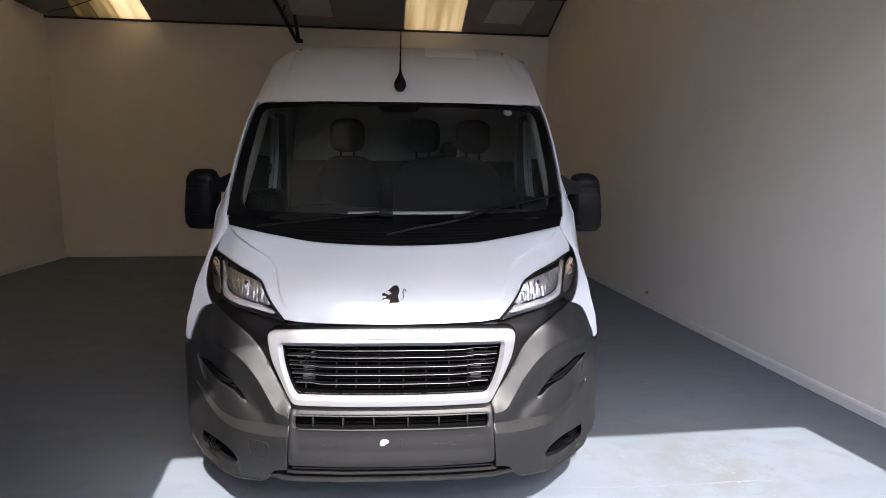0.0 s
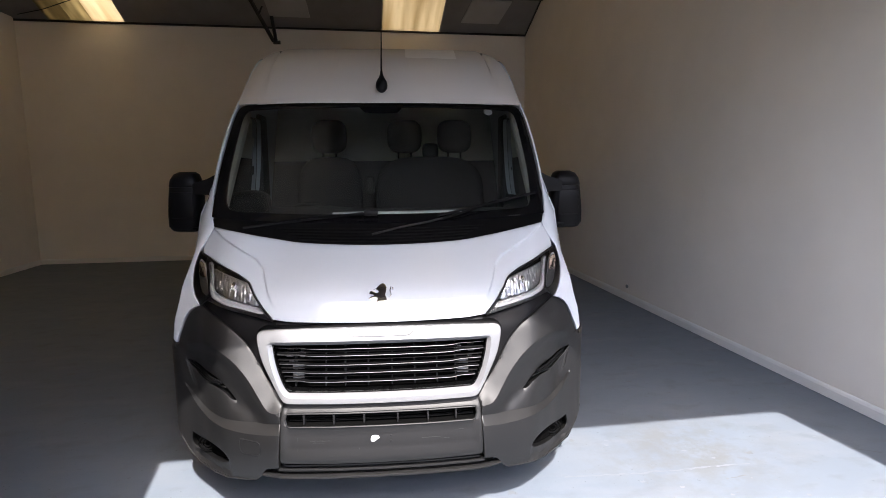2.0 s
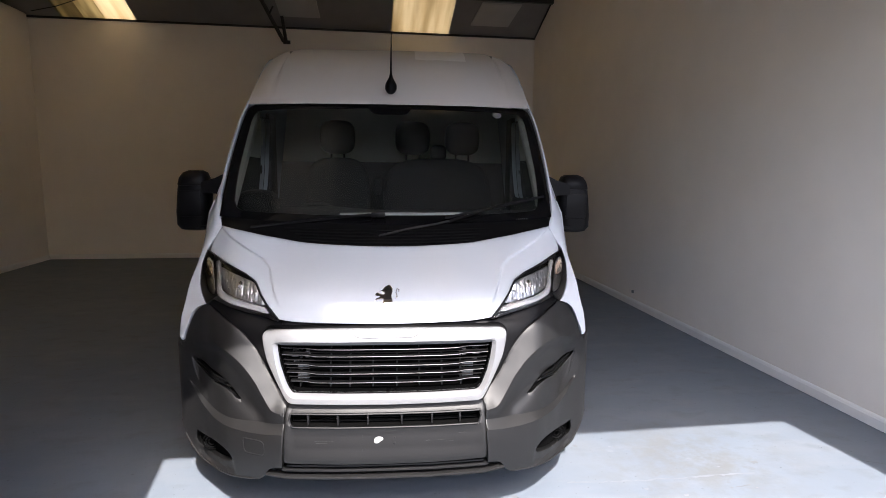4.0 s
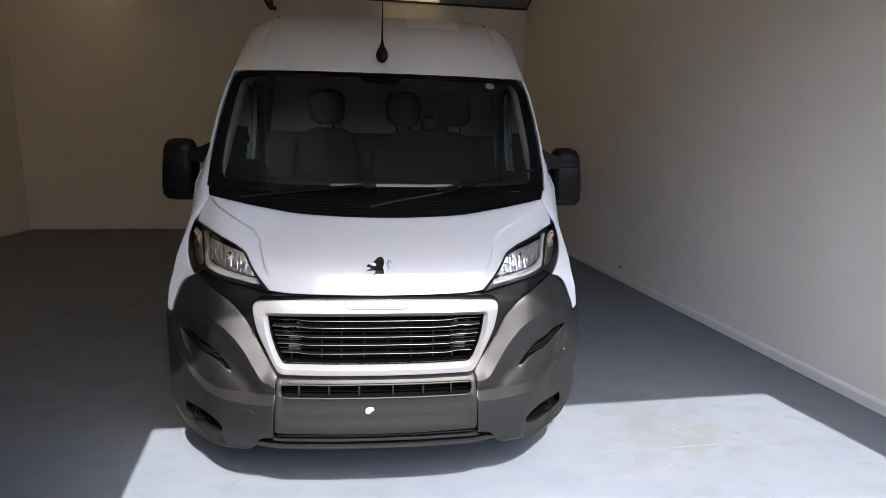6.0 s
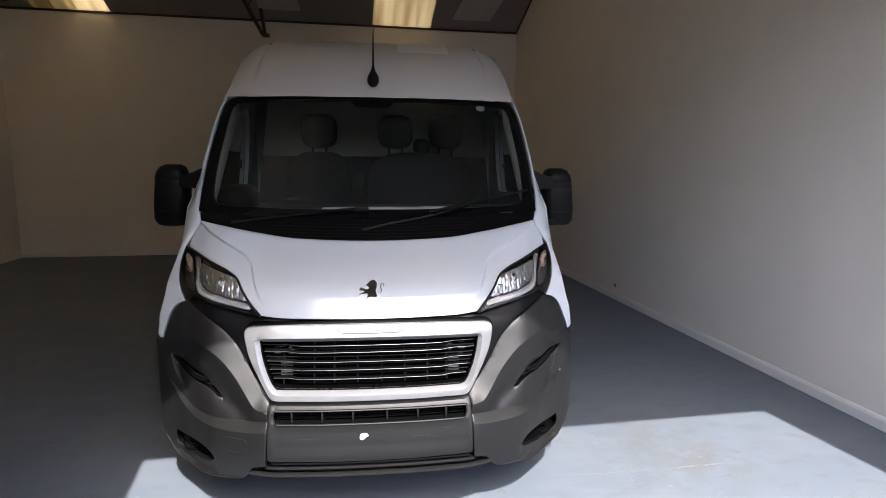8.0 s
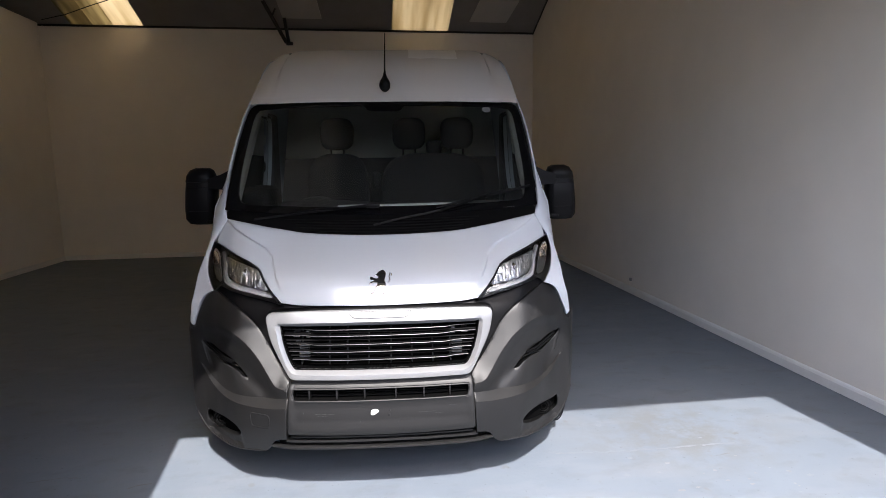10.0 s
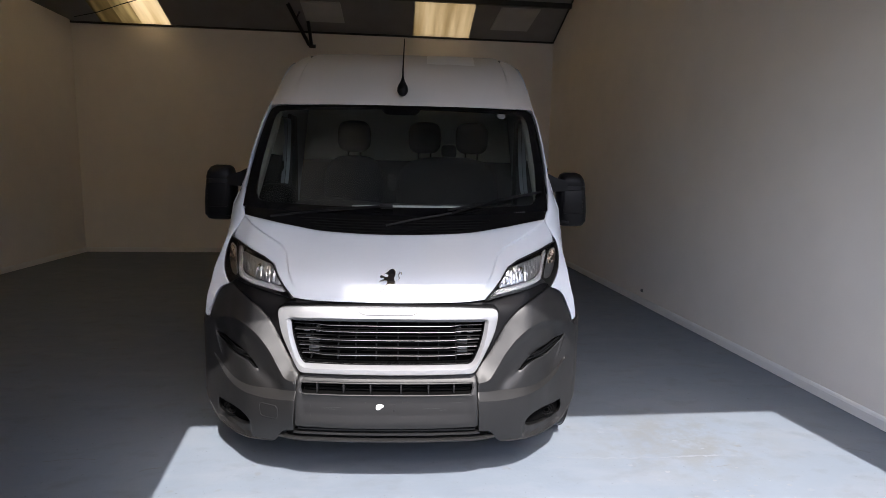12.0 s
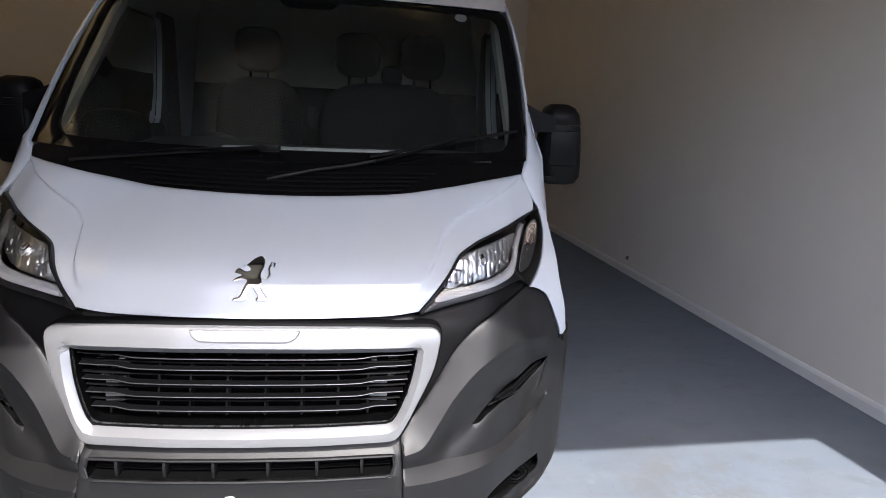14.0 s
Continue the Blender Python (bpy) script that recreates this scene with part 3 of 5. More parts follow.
CREASE = [(0.475, 0.996), (0.526, 1.076), (0.556, 1.127), (0.6, 1.162), (0.69, 1.207), (0.8, 1.259), (0.87, 1.3)]


def signed_gap(line, x, z):
    """Distance from a polyline; positive on its right hand."""
    best, sign = 1e9, 1.0
    for (ax, az), (bx, bz) in zip(line, line[1:]):
        dx, dz = bx - ax, bz - az
        t = min(1.0, max(0.0, ((x - ax) * dx + (z - az) * dz) / (dx * dx + dz * dz)))
        d = math.hypot(x - ax - t * dx, z - az - t * dz)
        if d < best:
            best, sign = d, 1.0 if dx * (z - az) - dz * (x - ax) < 0 else -1.0
    return best * sign


def hood_relief(x, z):
    d = signed_gap(CREASE, x, z)
    fade = smoothstep(0.97, 1.06, z)
    return fade * 0.022 * (1 - smoothstep(-0.004, 0.011, d)) - 0.012 * fade


nose("bonnet", rounded(hood_line), BONNET_WHITE, relief=hood_relief, step=0.0065, radius=0.009, thick=0.03)

# wings, from the lamps back
wing = [(0.921, 1.182), (0.921, 1.122), (0.898, 1.062), (0.865, 1.007), (0.832, 0.974), (0.832, 0.974), (0.865, 0.961), (0.9, 0.936), (0.922, 0.9), (0.943, 0.855), (0.965, 0.81), (0.973, 0.78), (0.973, 0.78),
        (0.985, 0.78), (0.998, 0.795), (0.998, 0.795), (0.985, 0.87), (0.968, 0.94), (0.956, 1.0), (0.95, 1.1), (0.949, 1.17), (0.944, 1.205), (0.93, 1.212), (0.92, 1.205)]
nose("wing", rounded(wing), WHITE, step=0.016, radius=0.005, thick=0.03, both=True)

# black upper bumper between lamps and grille, grey lower bumper
BAND_IN = [(0.42, 0.6), (0.471, 0.651), (0.526, 0.726), (0.573, 0.803), (0.621, 0.858), (0.672, 0.897), (0.749, 0.935), (0.826, 0.97)]
BAND_OUT = [(0.44, 0.555), (0.49, 0.565), (0.53, 0.613), (0.578, 0.684), (0.643, 0.755), (0.713, 0.8), (0.796, 0.815), (0.9, 0.79)]
LEDGE = [(0.43, 0.512), (0.517, 0.5), (0.585, 0.496), (0.676, 0.49), (0.783, 0.484), (0.87, 0.5), (0.94, 0.58)]
SLIT = [(0.93, 0.702), (0.93, 0.702), (0.878, 0.689), (0.815, 0.668), (0.745, 0.648), (0.69, 0.615), (0.662, 0.586), (0.65, 0.574), (0.65, 0.574), (0.672, 0.578), (0.7, 0.597), (0.75, 0.612), (0.82, 0.618), (0.875, 0.643), (0.912, 0.674)]
RIM = [(0.932, 0.712), (0.926, 0.67), (0.914, 0.62), (0.893, 0.565), (0.855, 0.515), (0.8, 0.48)]
FOG = [(0.92, 0.342), (0.92, 0.342), (0.866, 0.336), (0.785, 0.35), (0.72, 0.344), (0.69, 0.318), (0.702, 0.29), (0.77, 0.268), (0.86, 0.256), (0.912, 0.268), (0.926, 0.3)]
slit_line, fog_line = rounded(SLIT, 0.012), rounded(FOG, 0.012)
VALLEY = [(0.57, 0.535), (0.62, 0.562), (0.665, 0.603), (0.7, 0.628), (0.78, 0.65)]


def smooth_line(pts):
    """An open polyline, resampled smoothly."""
    loop = rounded([pts[0], *pts, pts[-1], *reversed(pts[1:-1])], 0.012)
    ends = [i for i, q in enumerate(loop) if (q - Vector(pts[-1])).length < 0.004]
    return [tuple(q) for q in loop[:(ends[0] if ends else len(loop) // 2) + 1]]


def STRIP(x):
    return lerp_table([(0.43, 0.036), (0.6, 0.034), (0.75, 0.022), (0.92, 0.008)], x)


BAND_OUT, LEDGE = smooth_line(BAND_OUT), smooth_line(LEDGE)


def bumper_relief(x, z):
    """Lit ridge beside the grille, hollow round the slot, ledge below it."""
    d_in, d_out = signed_gap(BAND_IN, x, z), signed_gap(BAND_OUT, x, z)
    side = 1 - smoothstep(0.86, 0.97, x)
    if d_out < 0:
        r = max(0.0, d_in) / max(1e-6, max(0.0, d_in) - d_out)
        out = -0.036 * (1 - min(1.0, r))
    else:
        out = 0.0
    ledge_z = lerp_table(LEDGE, x)
    strip = STRIP(x)
    above = min(1.0, max(0.0, (z - ledge_z + strip) / strip))
    fall = min(1.0, max(0.0, d_out / 0.05))
    bowl = above * (0.35 * fall + 0.65 * smoothstep(0.0, 0.09, d_out))
    if d_out < 0 and z < 0.6:
        bowl = max(bowl, 0.0)
    out -= 0.034 * bowl * side
    out -= 0.016 * bowl * math.exp(-(signed_gap(VALLEY, x, z) / 0.038) ** 2) * side
    d_rim = signed_gap(RIM, x, z)
    if z < 0.72:
        inward = max(0.0, d_rim)
        out -= 0.005 * min(1.0, inward / 0.014) * math.exp(-max(0.0, inward - 0.014) / 0.06) * smoothstep(0.47, 0.62, z)
    out -= 0.016 * smoothstep(0.672, 0.694, x) * (1 - smoothstep(0.9, 0.95, x)) * (1 - smoothstep(0.275, 0.33, z)) * smoothstep(0.008, 0.026, z - lerp_table([(0.66, 0.229), (0.78, 0.208), (0.87, 0.202), (0.92, 0.215), (0.96, 0.25)], x))
    return out


bumper = [(0.42, 0.602), (0.471, 0.651), (0.526, 0.726), (0.573, 0.803), (0.621, 0.858), (0.672, 0.897), (0.749, 0.935), (0.826, 0.97), (0.826, 0.97), (0.862, 0.957), (0.897, 0.932), (0.919, 0.897), (0.94, 0.853),
          (0.965, 0.795), (0.972, 0.772), (0.972, 0.772), (1.0, 0.778), (1.03, 0.785), (1.052, 0.77), (1.052, 0.77), (1.056, 0.6), (1.054, 0.43), (1.03, 0.36), (0.99, 0.295), (0.955, 0.245), (0.92, 0.215), (0.87, 0.202), (0.78, 0.208), (0.68, 0.226), (0.6, 0.232), (0.56, 0.237),
          (0.532, 0.264), (0.503, 0.306), (0.445, 0.322), (0.445, 0.322), (0.436, 0.45), (0.432, 0.56), (0.42, 0.602)]
nose("bumper_side", rounded(bumper, 0.018), GREY_PLASTIC, label="satin grey moulded bumper corner", relief=bumper_relief, step=0.012, radius=0.006, thick=0.05, holes=[slit_line, fog_line], both=True, crease=20,
     creases=[BAND_OUT, LEDGE, [(x, z - STRIP(x)) for x, z in LEDGE], RIM[:4], [(x - 0.014, z) for x, z in RIM[:4]]])
upper = [(0.43, 0.618), (0.48, 0.668), (0.533, 0.742), (0.58, 0.815), (0.63, 0.87), (0.68, 0.907), (0.75, 0.945), (0.824, 0.975), (0.824, 0.975), (0.79, 0.998), (0.71, 0.981), (0.62, 0.959), (0.54, 0.941), (0.475, 0.922), (0.3, 0.913), (0.3, 0.913), (0.3, 0.902), (0.3, 0.902), (0.48, 0.902), (0.53, 0.894), (0.54, 0.87), (0.505, 0.77), (0.45, 0.655)]
nose("bumper_upper", rounded(upper, 0.012), MIRROR_BLACK, label="black plastic filler between lamp and grille", offset=0.035, step=0.018, radius=0.004, thick=0.06, both=True)
# black bar under the bonnet's lip, behind the grille's head
nose("bonnet_seal", rounded([(-0.46, 0.925), (-0.46, 0.925), (0.46, 0.925), (0.46, 0.925), (0.46, 0.892), (0.46, 0.892), (-0.46, 0.892), (-0.46, 0.892)]), BLACK_PLASTIC, offset=0.025, step=0.05, thick=0.05)

# slot and lamp hollows in the bumper corners, their depths coloured black for shade
for s in (1, -1):
    flip = (lambda p: p) if s > 0 else mirrored
    slot = part("slot", panel(flip(slit_line), skin(0.07), IN, 0.03, 0.004, 0.0), INNER_SHADE, van, "black finned slot with a bright rim")
    wall_bm = loft([[(p[0], front(p[0], p[1]) - bumper_relief(abs(p[0]), p[1]) + d, p[1]) for p in flip(slit_line)] for d in (0.002, 0.07)], cap=False)
    part("slot_wall", wall_bm, SATIN_BLACK, slot)
    for k in range(2):
        pts = [(s * x, front(x, z) + 0.034, z) for x, z in ((0.72 + 0.012 * k, 0.645 - 0.008 * k), (0.79, 0.65 - 0.013 * k), (0.86, 0.669 - 0.015 * k), (0.91, 0.688 - 0.02 * k))]
        part("fin", tube(pts, 0.005, 6), SATIN_BLACK, slot)
    rim = [(s * x, front(x, z) - bumper_relief(x, z) - 0.001, z) for x, z in ((0.7, 0.622), (0.746, 0.625), (0.82, 0.619), (0.875, 0.642), (0.912, 0.673), (0.93, 0.702))]
    part("slot_rim", tube(rim, 0.003, 6), GREY_PLASTIC, slot)
    lip = [(s * x, front(x, z) - bumper_relief(x, z) - 0.001, z) for x, z in ((0.931, 0.706), (0.93, 0.69), (0.926, 0.67), (0.914, 0.62), (0.902, 0.59))]
    part("slot_lip", tube(lip, [0.002, 0.0045, 0.005, 0.004, 0.001], 6), GREY_PLASTIC, slot)
    edge = [(s * x, front(x, z) - 0.001, z) for x, z in ((0.565, 0.24), (0.62, 0.235), (0.7, 0.226), (0.78, 0.213), (0.87, 0.207), (0.918, 0.22), (0.95, 0.248), (0.985, 0.298), (1.02, 0.36))]
    part("bumper_edge", tube(edge, [0.002, 0.004, 0.005, 0.005, 0.005, 0.005, 0.005, 0.004, 0.002], 6), GREY_PLASTIC, van, "rolled lower edge of the bumper corner")
    hollow = part("fog_hollow", panel(flip(fog_line), skin(0.045), IN, 0.03, 0.004, 0.0), INNER_SHADE, van, "black hollow low in the bumper corner")
    wall_bm = loft([[(p[0], front(p[0], p[1]) - bumper_relief(abs(p[0]), p[1]) + d, p[1]) for p in flip(fog_line)] for d in (0.002, 0.06)], cap=False)
    part("hollow_wall", wall_bm, GREY_PLASTIC, hollow)
    for k in range(3):
        r, c = 0.047 - 0.015 * k, (s * 0.838, front(0.838, 0.305) + 0.025, 0.303)
        ring = [(c[0] + r * math.cos(a) * 0.9, c[1] + 0.2 * (r * math.cos(a)) * s, c[2] + r * math.sin(a) * 0.8) for a in (2 * math.pi * i / 20 for i in range(21))]
        part("ring", tube(ring, 0.004, 6), SATIN_BLACK if k == 1 else INNER_SHADE, hollow)

def bow_bar(z, half_x, height, proud, depth):
    """A flat bar that follows the nose across the van."""
    rings = []
    for i in range(33):
        x = -half_x + 2 * half_x * i / 32
        y = front(x, z) - proud
        rings.append([(x, y, z - height / 2), (x, y, z + height / 2), (x, y + 0.006, z + height / 2 + 0.003), (x, y + depth, z + height / 2 + 0.003), (x, y + depth, z - height / 2 - 0.003), (x, y + 0.006, z - height / 2 - 0.003)])
    return loft(rings)


# panel with the lower air intake
intake = rounded([(-0.405, 0.561), (-0.405, 0.561), (0.405, 0.561), (0.405, 0.561), (0.41, 0.54), (0.402, 0.513), (0.37, 0.509), (-0.37, 0.509), (-0.402, 0.513), (-0.41, 0.54)], 0.02)
centre = [(-0.424, 0.6), (-0.424, 0.6), (0.424, 0.6), (0.424, 0.6), (0.43, 0.55), (0.438, 0.36), (0.438, 0.36), (0.43, 0.35), (0.0, 0.345), (-0.43, 0.35), (-0.438, 0.36), (-0.438, 0.36), (-0.43, 0.55)]


def plate_relief(x, z):
    return -0.008 * smoothstep(0.385, 0.4, z) * (1 - smoothstep(0.485, 0.498, z)) * (1 - smoothstep(0.405, 0.42, x)) - 0.014 * smoothstep(0.565, 0.585, z)


nose("bumper_centre", rounded(centre, 0.02), GREY_PLASTIC, label="grey plastic centre of the bumper, plate missing", relief=plate_relief, step=0.02, radius=0.005, thick=0.01, holes=[intake])
# Backing sheet and walls carry the intake's inner shade as black.
nose("intake_back", intake, INNER_SHADE, offset=0.06, step=0.05, thick=0.0)
part("intake_wall", loft([[(p.x, front(p.x, p.y) + d, p.y) for p in intake] for d in (0.006, 0.06)], cap=False), INNER_SHADE, van)
part("intake_rim", tube([(p.x, front(p.x, p.y) - 0.002, p.y) for p in intake] + [(intake[0].x, front(intake[0].x, intake[0].y) - 0.002, intake[0].y)], 0.004, 6), GREY_PLASTIC, van)
for x in (-0.333, -0.206, -0.078, 0.066, 0.197, 0.319):
    part("intake_rib", box(x - 0.004, front(x, 0.535) + 0.008, 0.51, x + 0.004, front(x, 0.535) + 0.05, 0.56, 0.001), BLACK_PLASTIC, van)
for z in (0.522, 0.536, 0.549):
    part("intake_slat", bow_bar(z, 0.4, 0.003, -0.035, 0.02), SATIN_BLACK, van)
# plate-panel marks: torn label, hole, panel joints
torn = rounded([(-0.05, 0.452), (-0.044, 0.464), (-0.022, 0.466), (-0.013, 0.456), (-0.024, 0.449), (-0.035, 0.44), (-0.048, 0.442)], 0.004)
nose("torn_label", torn, LABEL, label="torn scrap of white label", offset=0.0055, step=0.01, radius=0.001, thick=0.001)
for x, z, r in ((0.035, 0.438, 0.006), (0.037, 0.462, 0.004)):
    nose("screw_hole", rounded([(x + r * math.cos(a), z + r * math.sin(a)) for a in (i * math.pi / 4 for i in range(8))], 0.003), BLACK_PLASTIC, offset=0.0065, step=0.01, radius=0.001, thick=0.001)
for x, z, w, h in ((-0.26, 0.448, 0.09, 0.0018), (-0.27, 0.44, 0.05, 0.0015), (0.21, 0.445, 0.08, 0.0018), (0.27, 0.437, 0.04, 0.0015), (-0.1, 0.44, 0.0018, 0.07), (0.075, 0.44, 0.0018, 0.08), (-0.36, 0.43, 0.0016, 0.06), (0.33, 0.47, 0.04, 0.0015)):
    nose("scratch", [(x - w / 2, z - h / 2), (x + w / 2, z - h / 2), (x + w / 2, z + h / 2), (x - w / 2, z + h / 2)], SCRATCH, offset=0.0068, step=0.05, radius=0.0004, thick=0.0005)
cover = rounded([(-0.618, 0.433), (-0.536, 0.433), (-0.526, 0.423), (-0.526, 0.379), (-0.536, 0.369), (-0.611, 0.369), (-0.621, 0.381), (-0.624, 0.421)], 0.01)
part("cover_joint", tube([(q.x, front(q.x, q.y) - 0.0003, q.y) for q in cover + cover[:1]], 0.0022, 5), BLACK_PLASTIC, van)

# lower lip with its two slots
lip_gap = rounded([(-0.44, 0.35), (0.44, 0.35), (0.47, 0.325), (0.5, 0.3), (0.5, 0.27), (-0.5, 0.27), (-0.5, 0.3), (-0.47, 0.325)], 0.03)
# Black sheet standing in for shade behind the lip's slots.
nose("lip_back", lip_gap, INNER_SHADE, offset=0.05, step=0.05, thick=0.0)


part("lip_slat", bow_bar(0.331, 0.425, 0.006, -0.016, 0.03), BLACK_PLASTIC, van)
part("lip_slat", bow_bar(0.308, 0.45, 0.007, -0.012, 0.03), BLACK_PLASTIC, van)
part("lip", bow_bar(0.278, 0.525, 0.008, 0.004, 0.035), GREY_PLASTIC, van, "grey plastic lower lip of the bumper")

# grille: silver surround, core coloured black as inner shade, slats and uprights
frame_out = [(-0.5, 0.903), (-0.3, 0.91), (0.0, 0.912), (0.3, 0.91), (0.5, 0.903), (0.527, 0.893), (0.534, 0.872), (0.515, 0.785), (0.465, 0.688), (0.43, 0.63), (0.412, 0.611), (0.38, 0.606), (0.0, 0.603), (-0.38, 0.606), (-0.412, 0.611), (-0.43, 0.63), (-0.465, 0.688), (-0.515, 0.785), (-0.534, 0.872), (-0.527, 0.893)]
frame_in = [(-0.467, 0.838), (-0.467, 0.838), (0.0, 0.84), (0.467, 0.838), (0.467, 0.838), (0.452, 0.765), (0.424, 0.692), (0.4, 0.655), (0.37, 0.649), (0.0, 0.646), (-0.37, 0.649), (-0.4, 0.655), (-0.424, 0.692), (-0.452, 0.765)]
out_line, in_line = rounded(frame_out, 0.01), rounded(frame_in, 0.015)


def inset(loop, by):
    """A closed outline moved outwards by so much."""
    out = []
    for i, q in enumerate(loop):
        d = loop[(i + 1) % len(loop)] - loop[i - 1]
        n = Vector((d.y, -d.x)).normalized() * by
        out.append(q + n if not inside(q + n, loop) else q - n)
    return out


shoulder = inset(in_line, 0.02)


def frame_relief(x, z):
    """A flat face, chamfered into the opening."""
    d = edge_distance([(x, z)], [in_line])[0]
    return 0.024 - 0.02 * (1 - min(1.0, d / 0.02))


nose("grille_surround", out_line, SILVER, label="bright silver grille surround", relief=frame_relief, step=0.02, radius=0.005, thick=0.008, holes=[in_line], creases=[[tuple(q) for q in shoulder + shoulder[:1]]], crease=25)
nose("surround_back", inset(out_line, 0.007), SATIN_BLACK, offset=-0.006, step=0.03, radius=0.004, thick=0.05, holes=[in_line])
nose("grille_core", in_line, INNER_SHADE, offset=0.11, step=0.05, thick=0.0)
part("grille_wall", loft([[(p.x, front(p.x, p.y) - 0.012 + d, p.y) for p in in_line] for d in (0.012, 0.12)], cap=False), INNER_SHADE, van)


def grille_half(z):
    return lerp_table([(0.646, 0.375), (0.66, 0.402), (0.692, 0.424), (0.765, 0.452), (0.838, 0.467)], z)


for z, mat, fat in ((0.817, CHROME, 0.0045), (0.8, GLOSS_BLACK, 0.004), (0.788, CHROME, 0.005), (0.768, GLOSS_BLACK, 0.003), (0.75, CHROME, 0.005), (0.736, GLOSS_BLACK, 0.004), (0.717, CHROME, 0.005), (0.7, GLOSS_BLACK, 0.003), (0.681, CHROME, 0.005)):
    w, bright = grille_half(z) - 0.004, mat is CHROME
    rings = []
    for i in range(41):
        x = -w + 2 * w * i / 40
        step_up = 0.012 * smoothstep(0.3, 0.36, abs(x)) if bright else 0.0
        y, zz = front(x, z) + (0.012 if bright else 0.03) + 0.6 * step_up, z + 0.4 * step_up
        rings.append([(x, y, zz - fat / 2), (x, y + 0.002, zz + fat / 2), (x, y + 0.022, zz + fat / 2 + 0.001), (x, y + 0.022, zz - fat / 2 + 0.001)])
    part("grille_slat", loft(rings), SATIN_BLACK, van)
    if bright:
        part("slat_trim", tube([Vector(r[0]) * 0.5 + Vector(r[1]) * 0.5 + Vector((0, -0.001, 0)) for r in rings], fat * 0.29, 6), SLAT, van)
for x in (-0.375, -0.245, -0.16, -0.06, 0.045, 0.145, 0.245, 0.33):
    bm = loft([[(x + a, front(x, z) + 0.05 + b, z) for a, b in ((-0.003, 0), (0.003, 0), (0.003, 0.03), (-0.003, 0.03))] for z in (0.652, 0.74, 0.835)])
    part("grille_upright", bm, BLACK_PLASTIC, van)
for s in (1, -1):
    for x, z, w, h in ((0.36, 0.737, 0.05, 0.02), (0.4, 0.79, 0.03, 0.025), (0.345, 0.79, 0.018, 0.03), (0.36, 0.7, 0.05, 0.025), (0.395, 0.752, 0.02, 0.012)):
        y = front(x, z) + 0.04
        part("bracket", box(s * x - w / 2, y, z - h / 2, s * x + w / 2, y + 0.03, z + h / 2, 0.003), BRACKET, van)
badge_line = rounded([(-0.145, 0.905), (-0.145, 0.905), (0.145, 0.905), (0.145, 0.905), (0.135, 0.888), (0.115, 0.878), (0.0, 0.877), (-0.115, 0.878), (-0.135, 0.888)], 0.012)
nose("grille_badge", badge_line, PAPER, label="white badge strip with worn raised lettering", offset=-0.026, step=0.03, radius=0.004, thick=0.012)
part("badge_joint", tube([(q.x, front(q.x, q.y) - 0.025, q.y) for q in badge_line + badge_line[:1]], 0.0025, 5), MARK, van)
for i, wide in enumerate((0.006, 0.008, 0.007, 0.004, 0.008, 0.007, 0.008, 0.006, 0.007)):
    x = -0.088 + i * 0.0215
    nose("badge_bar", [(x - wide, 0.8875), (x + wide, 0.8875), (x + wide, 0.8955), (x - wide, 0.8955)], BADGE, offset=-0.0295, step=0.03, radius=0.001, thick=0.004)

# plain bright emblem on the bonnet
emblem = [(-0.046, 1.042), (-0.03, 1.05), (-0.012, 1.064), (0.008, 1.069), (0.024, 1.058), (0.026, 1.042), (0.02, 1.022), (0.028, 1.002), (0.026, 0.982), (0.04, 0.962), (0.05, 0.95), (0.046, 0.943), (0.014, 0.943), (0.012, 0.95), (0.02, 0.958), (0.006, 0.975), (-0.004, 0.985), (-0.016, 0.965), (-0.02, 0.944), (-0.062, 0.941), (-0.06, 0.95), (-0.042, 0.956), (-0.03, 0.985), (-0.022, 1.006), (-0.045, 1.008), (-0.068, 1.0), (-0.06, 1.012), (-0.04, 1.02), (-0.066, 1.026), (-0.058, 1.038), (-0.03, 1.03), (-0.016, 1.035), (-0.03, 1.045)]
emblem = [(x * 0.84 + 0.004, 0.968 + (z - 0.941) * 0.8) for x, z in emblem]
nose("emblem", rounded(emblem, 0.004), CHROME, label="polished chrome emblem", offset=-0.005, relief=hood_relief, step=0.006, radius=0.0025, thick=0.008)
tail = [(x, front(x, z) - hood_relief(x, z) - 0.007, z) for x, z in ((x * 0.84 + 0.004, 0.968 + (z - 0.941) * 0.8) for x, z in ((0.034, 1.012), (0.044, 1.01), (0.05, 1.022), (0.044, 1.04), (0.05, 1.055), (0.06, 1.052), (0.06, 1.042)))]
part("emblem_curl", tube(tail, [0.002, 0.0025, 0.003, 0.003, 0.003, 0.003, 0.003], 6), CHROME, van)

# headlamps
lamp_out = [(0.474, 0.929), (0.474, 0.929), (0.517, 0.976), (0.561, 1.027), (0.6, 1.074), (0.66, 1.105), (0.79, 1.144), (0.9, 1.179), (0.917, 1.182), (0.917, 1.182), (0.917, 1.122), (0.894, 1.064), (0.861, 1.01), (0.828, 0.978), (0.828, 0.978), (0.79, 1.003), (0.71, 0.987), (0.62, 0.965), (0.54, 0.946)]
lamp_line = rounded(lamp_out, 0.012)
cup = rounded([(0.545, 0.985), (0.553, 1.02), (0.596, 1.066), (0.658, 1.09), (0.73, 1.108), (0.8, 1.121), (0.8, 1.094), (0.785, 1.044), (0.74, 1.016), (0.65, 0.994), (0.58, 0.98)], 0.012)
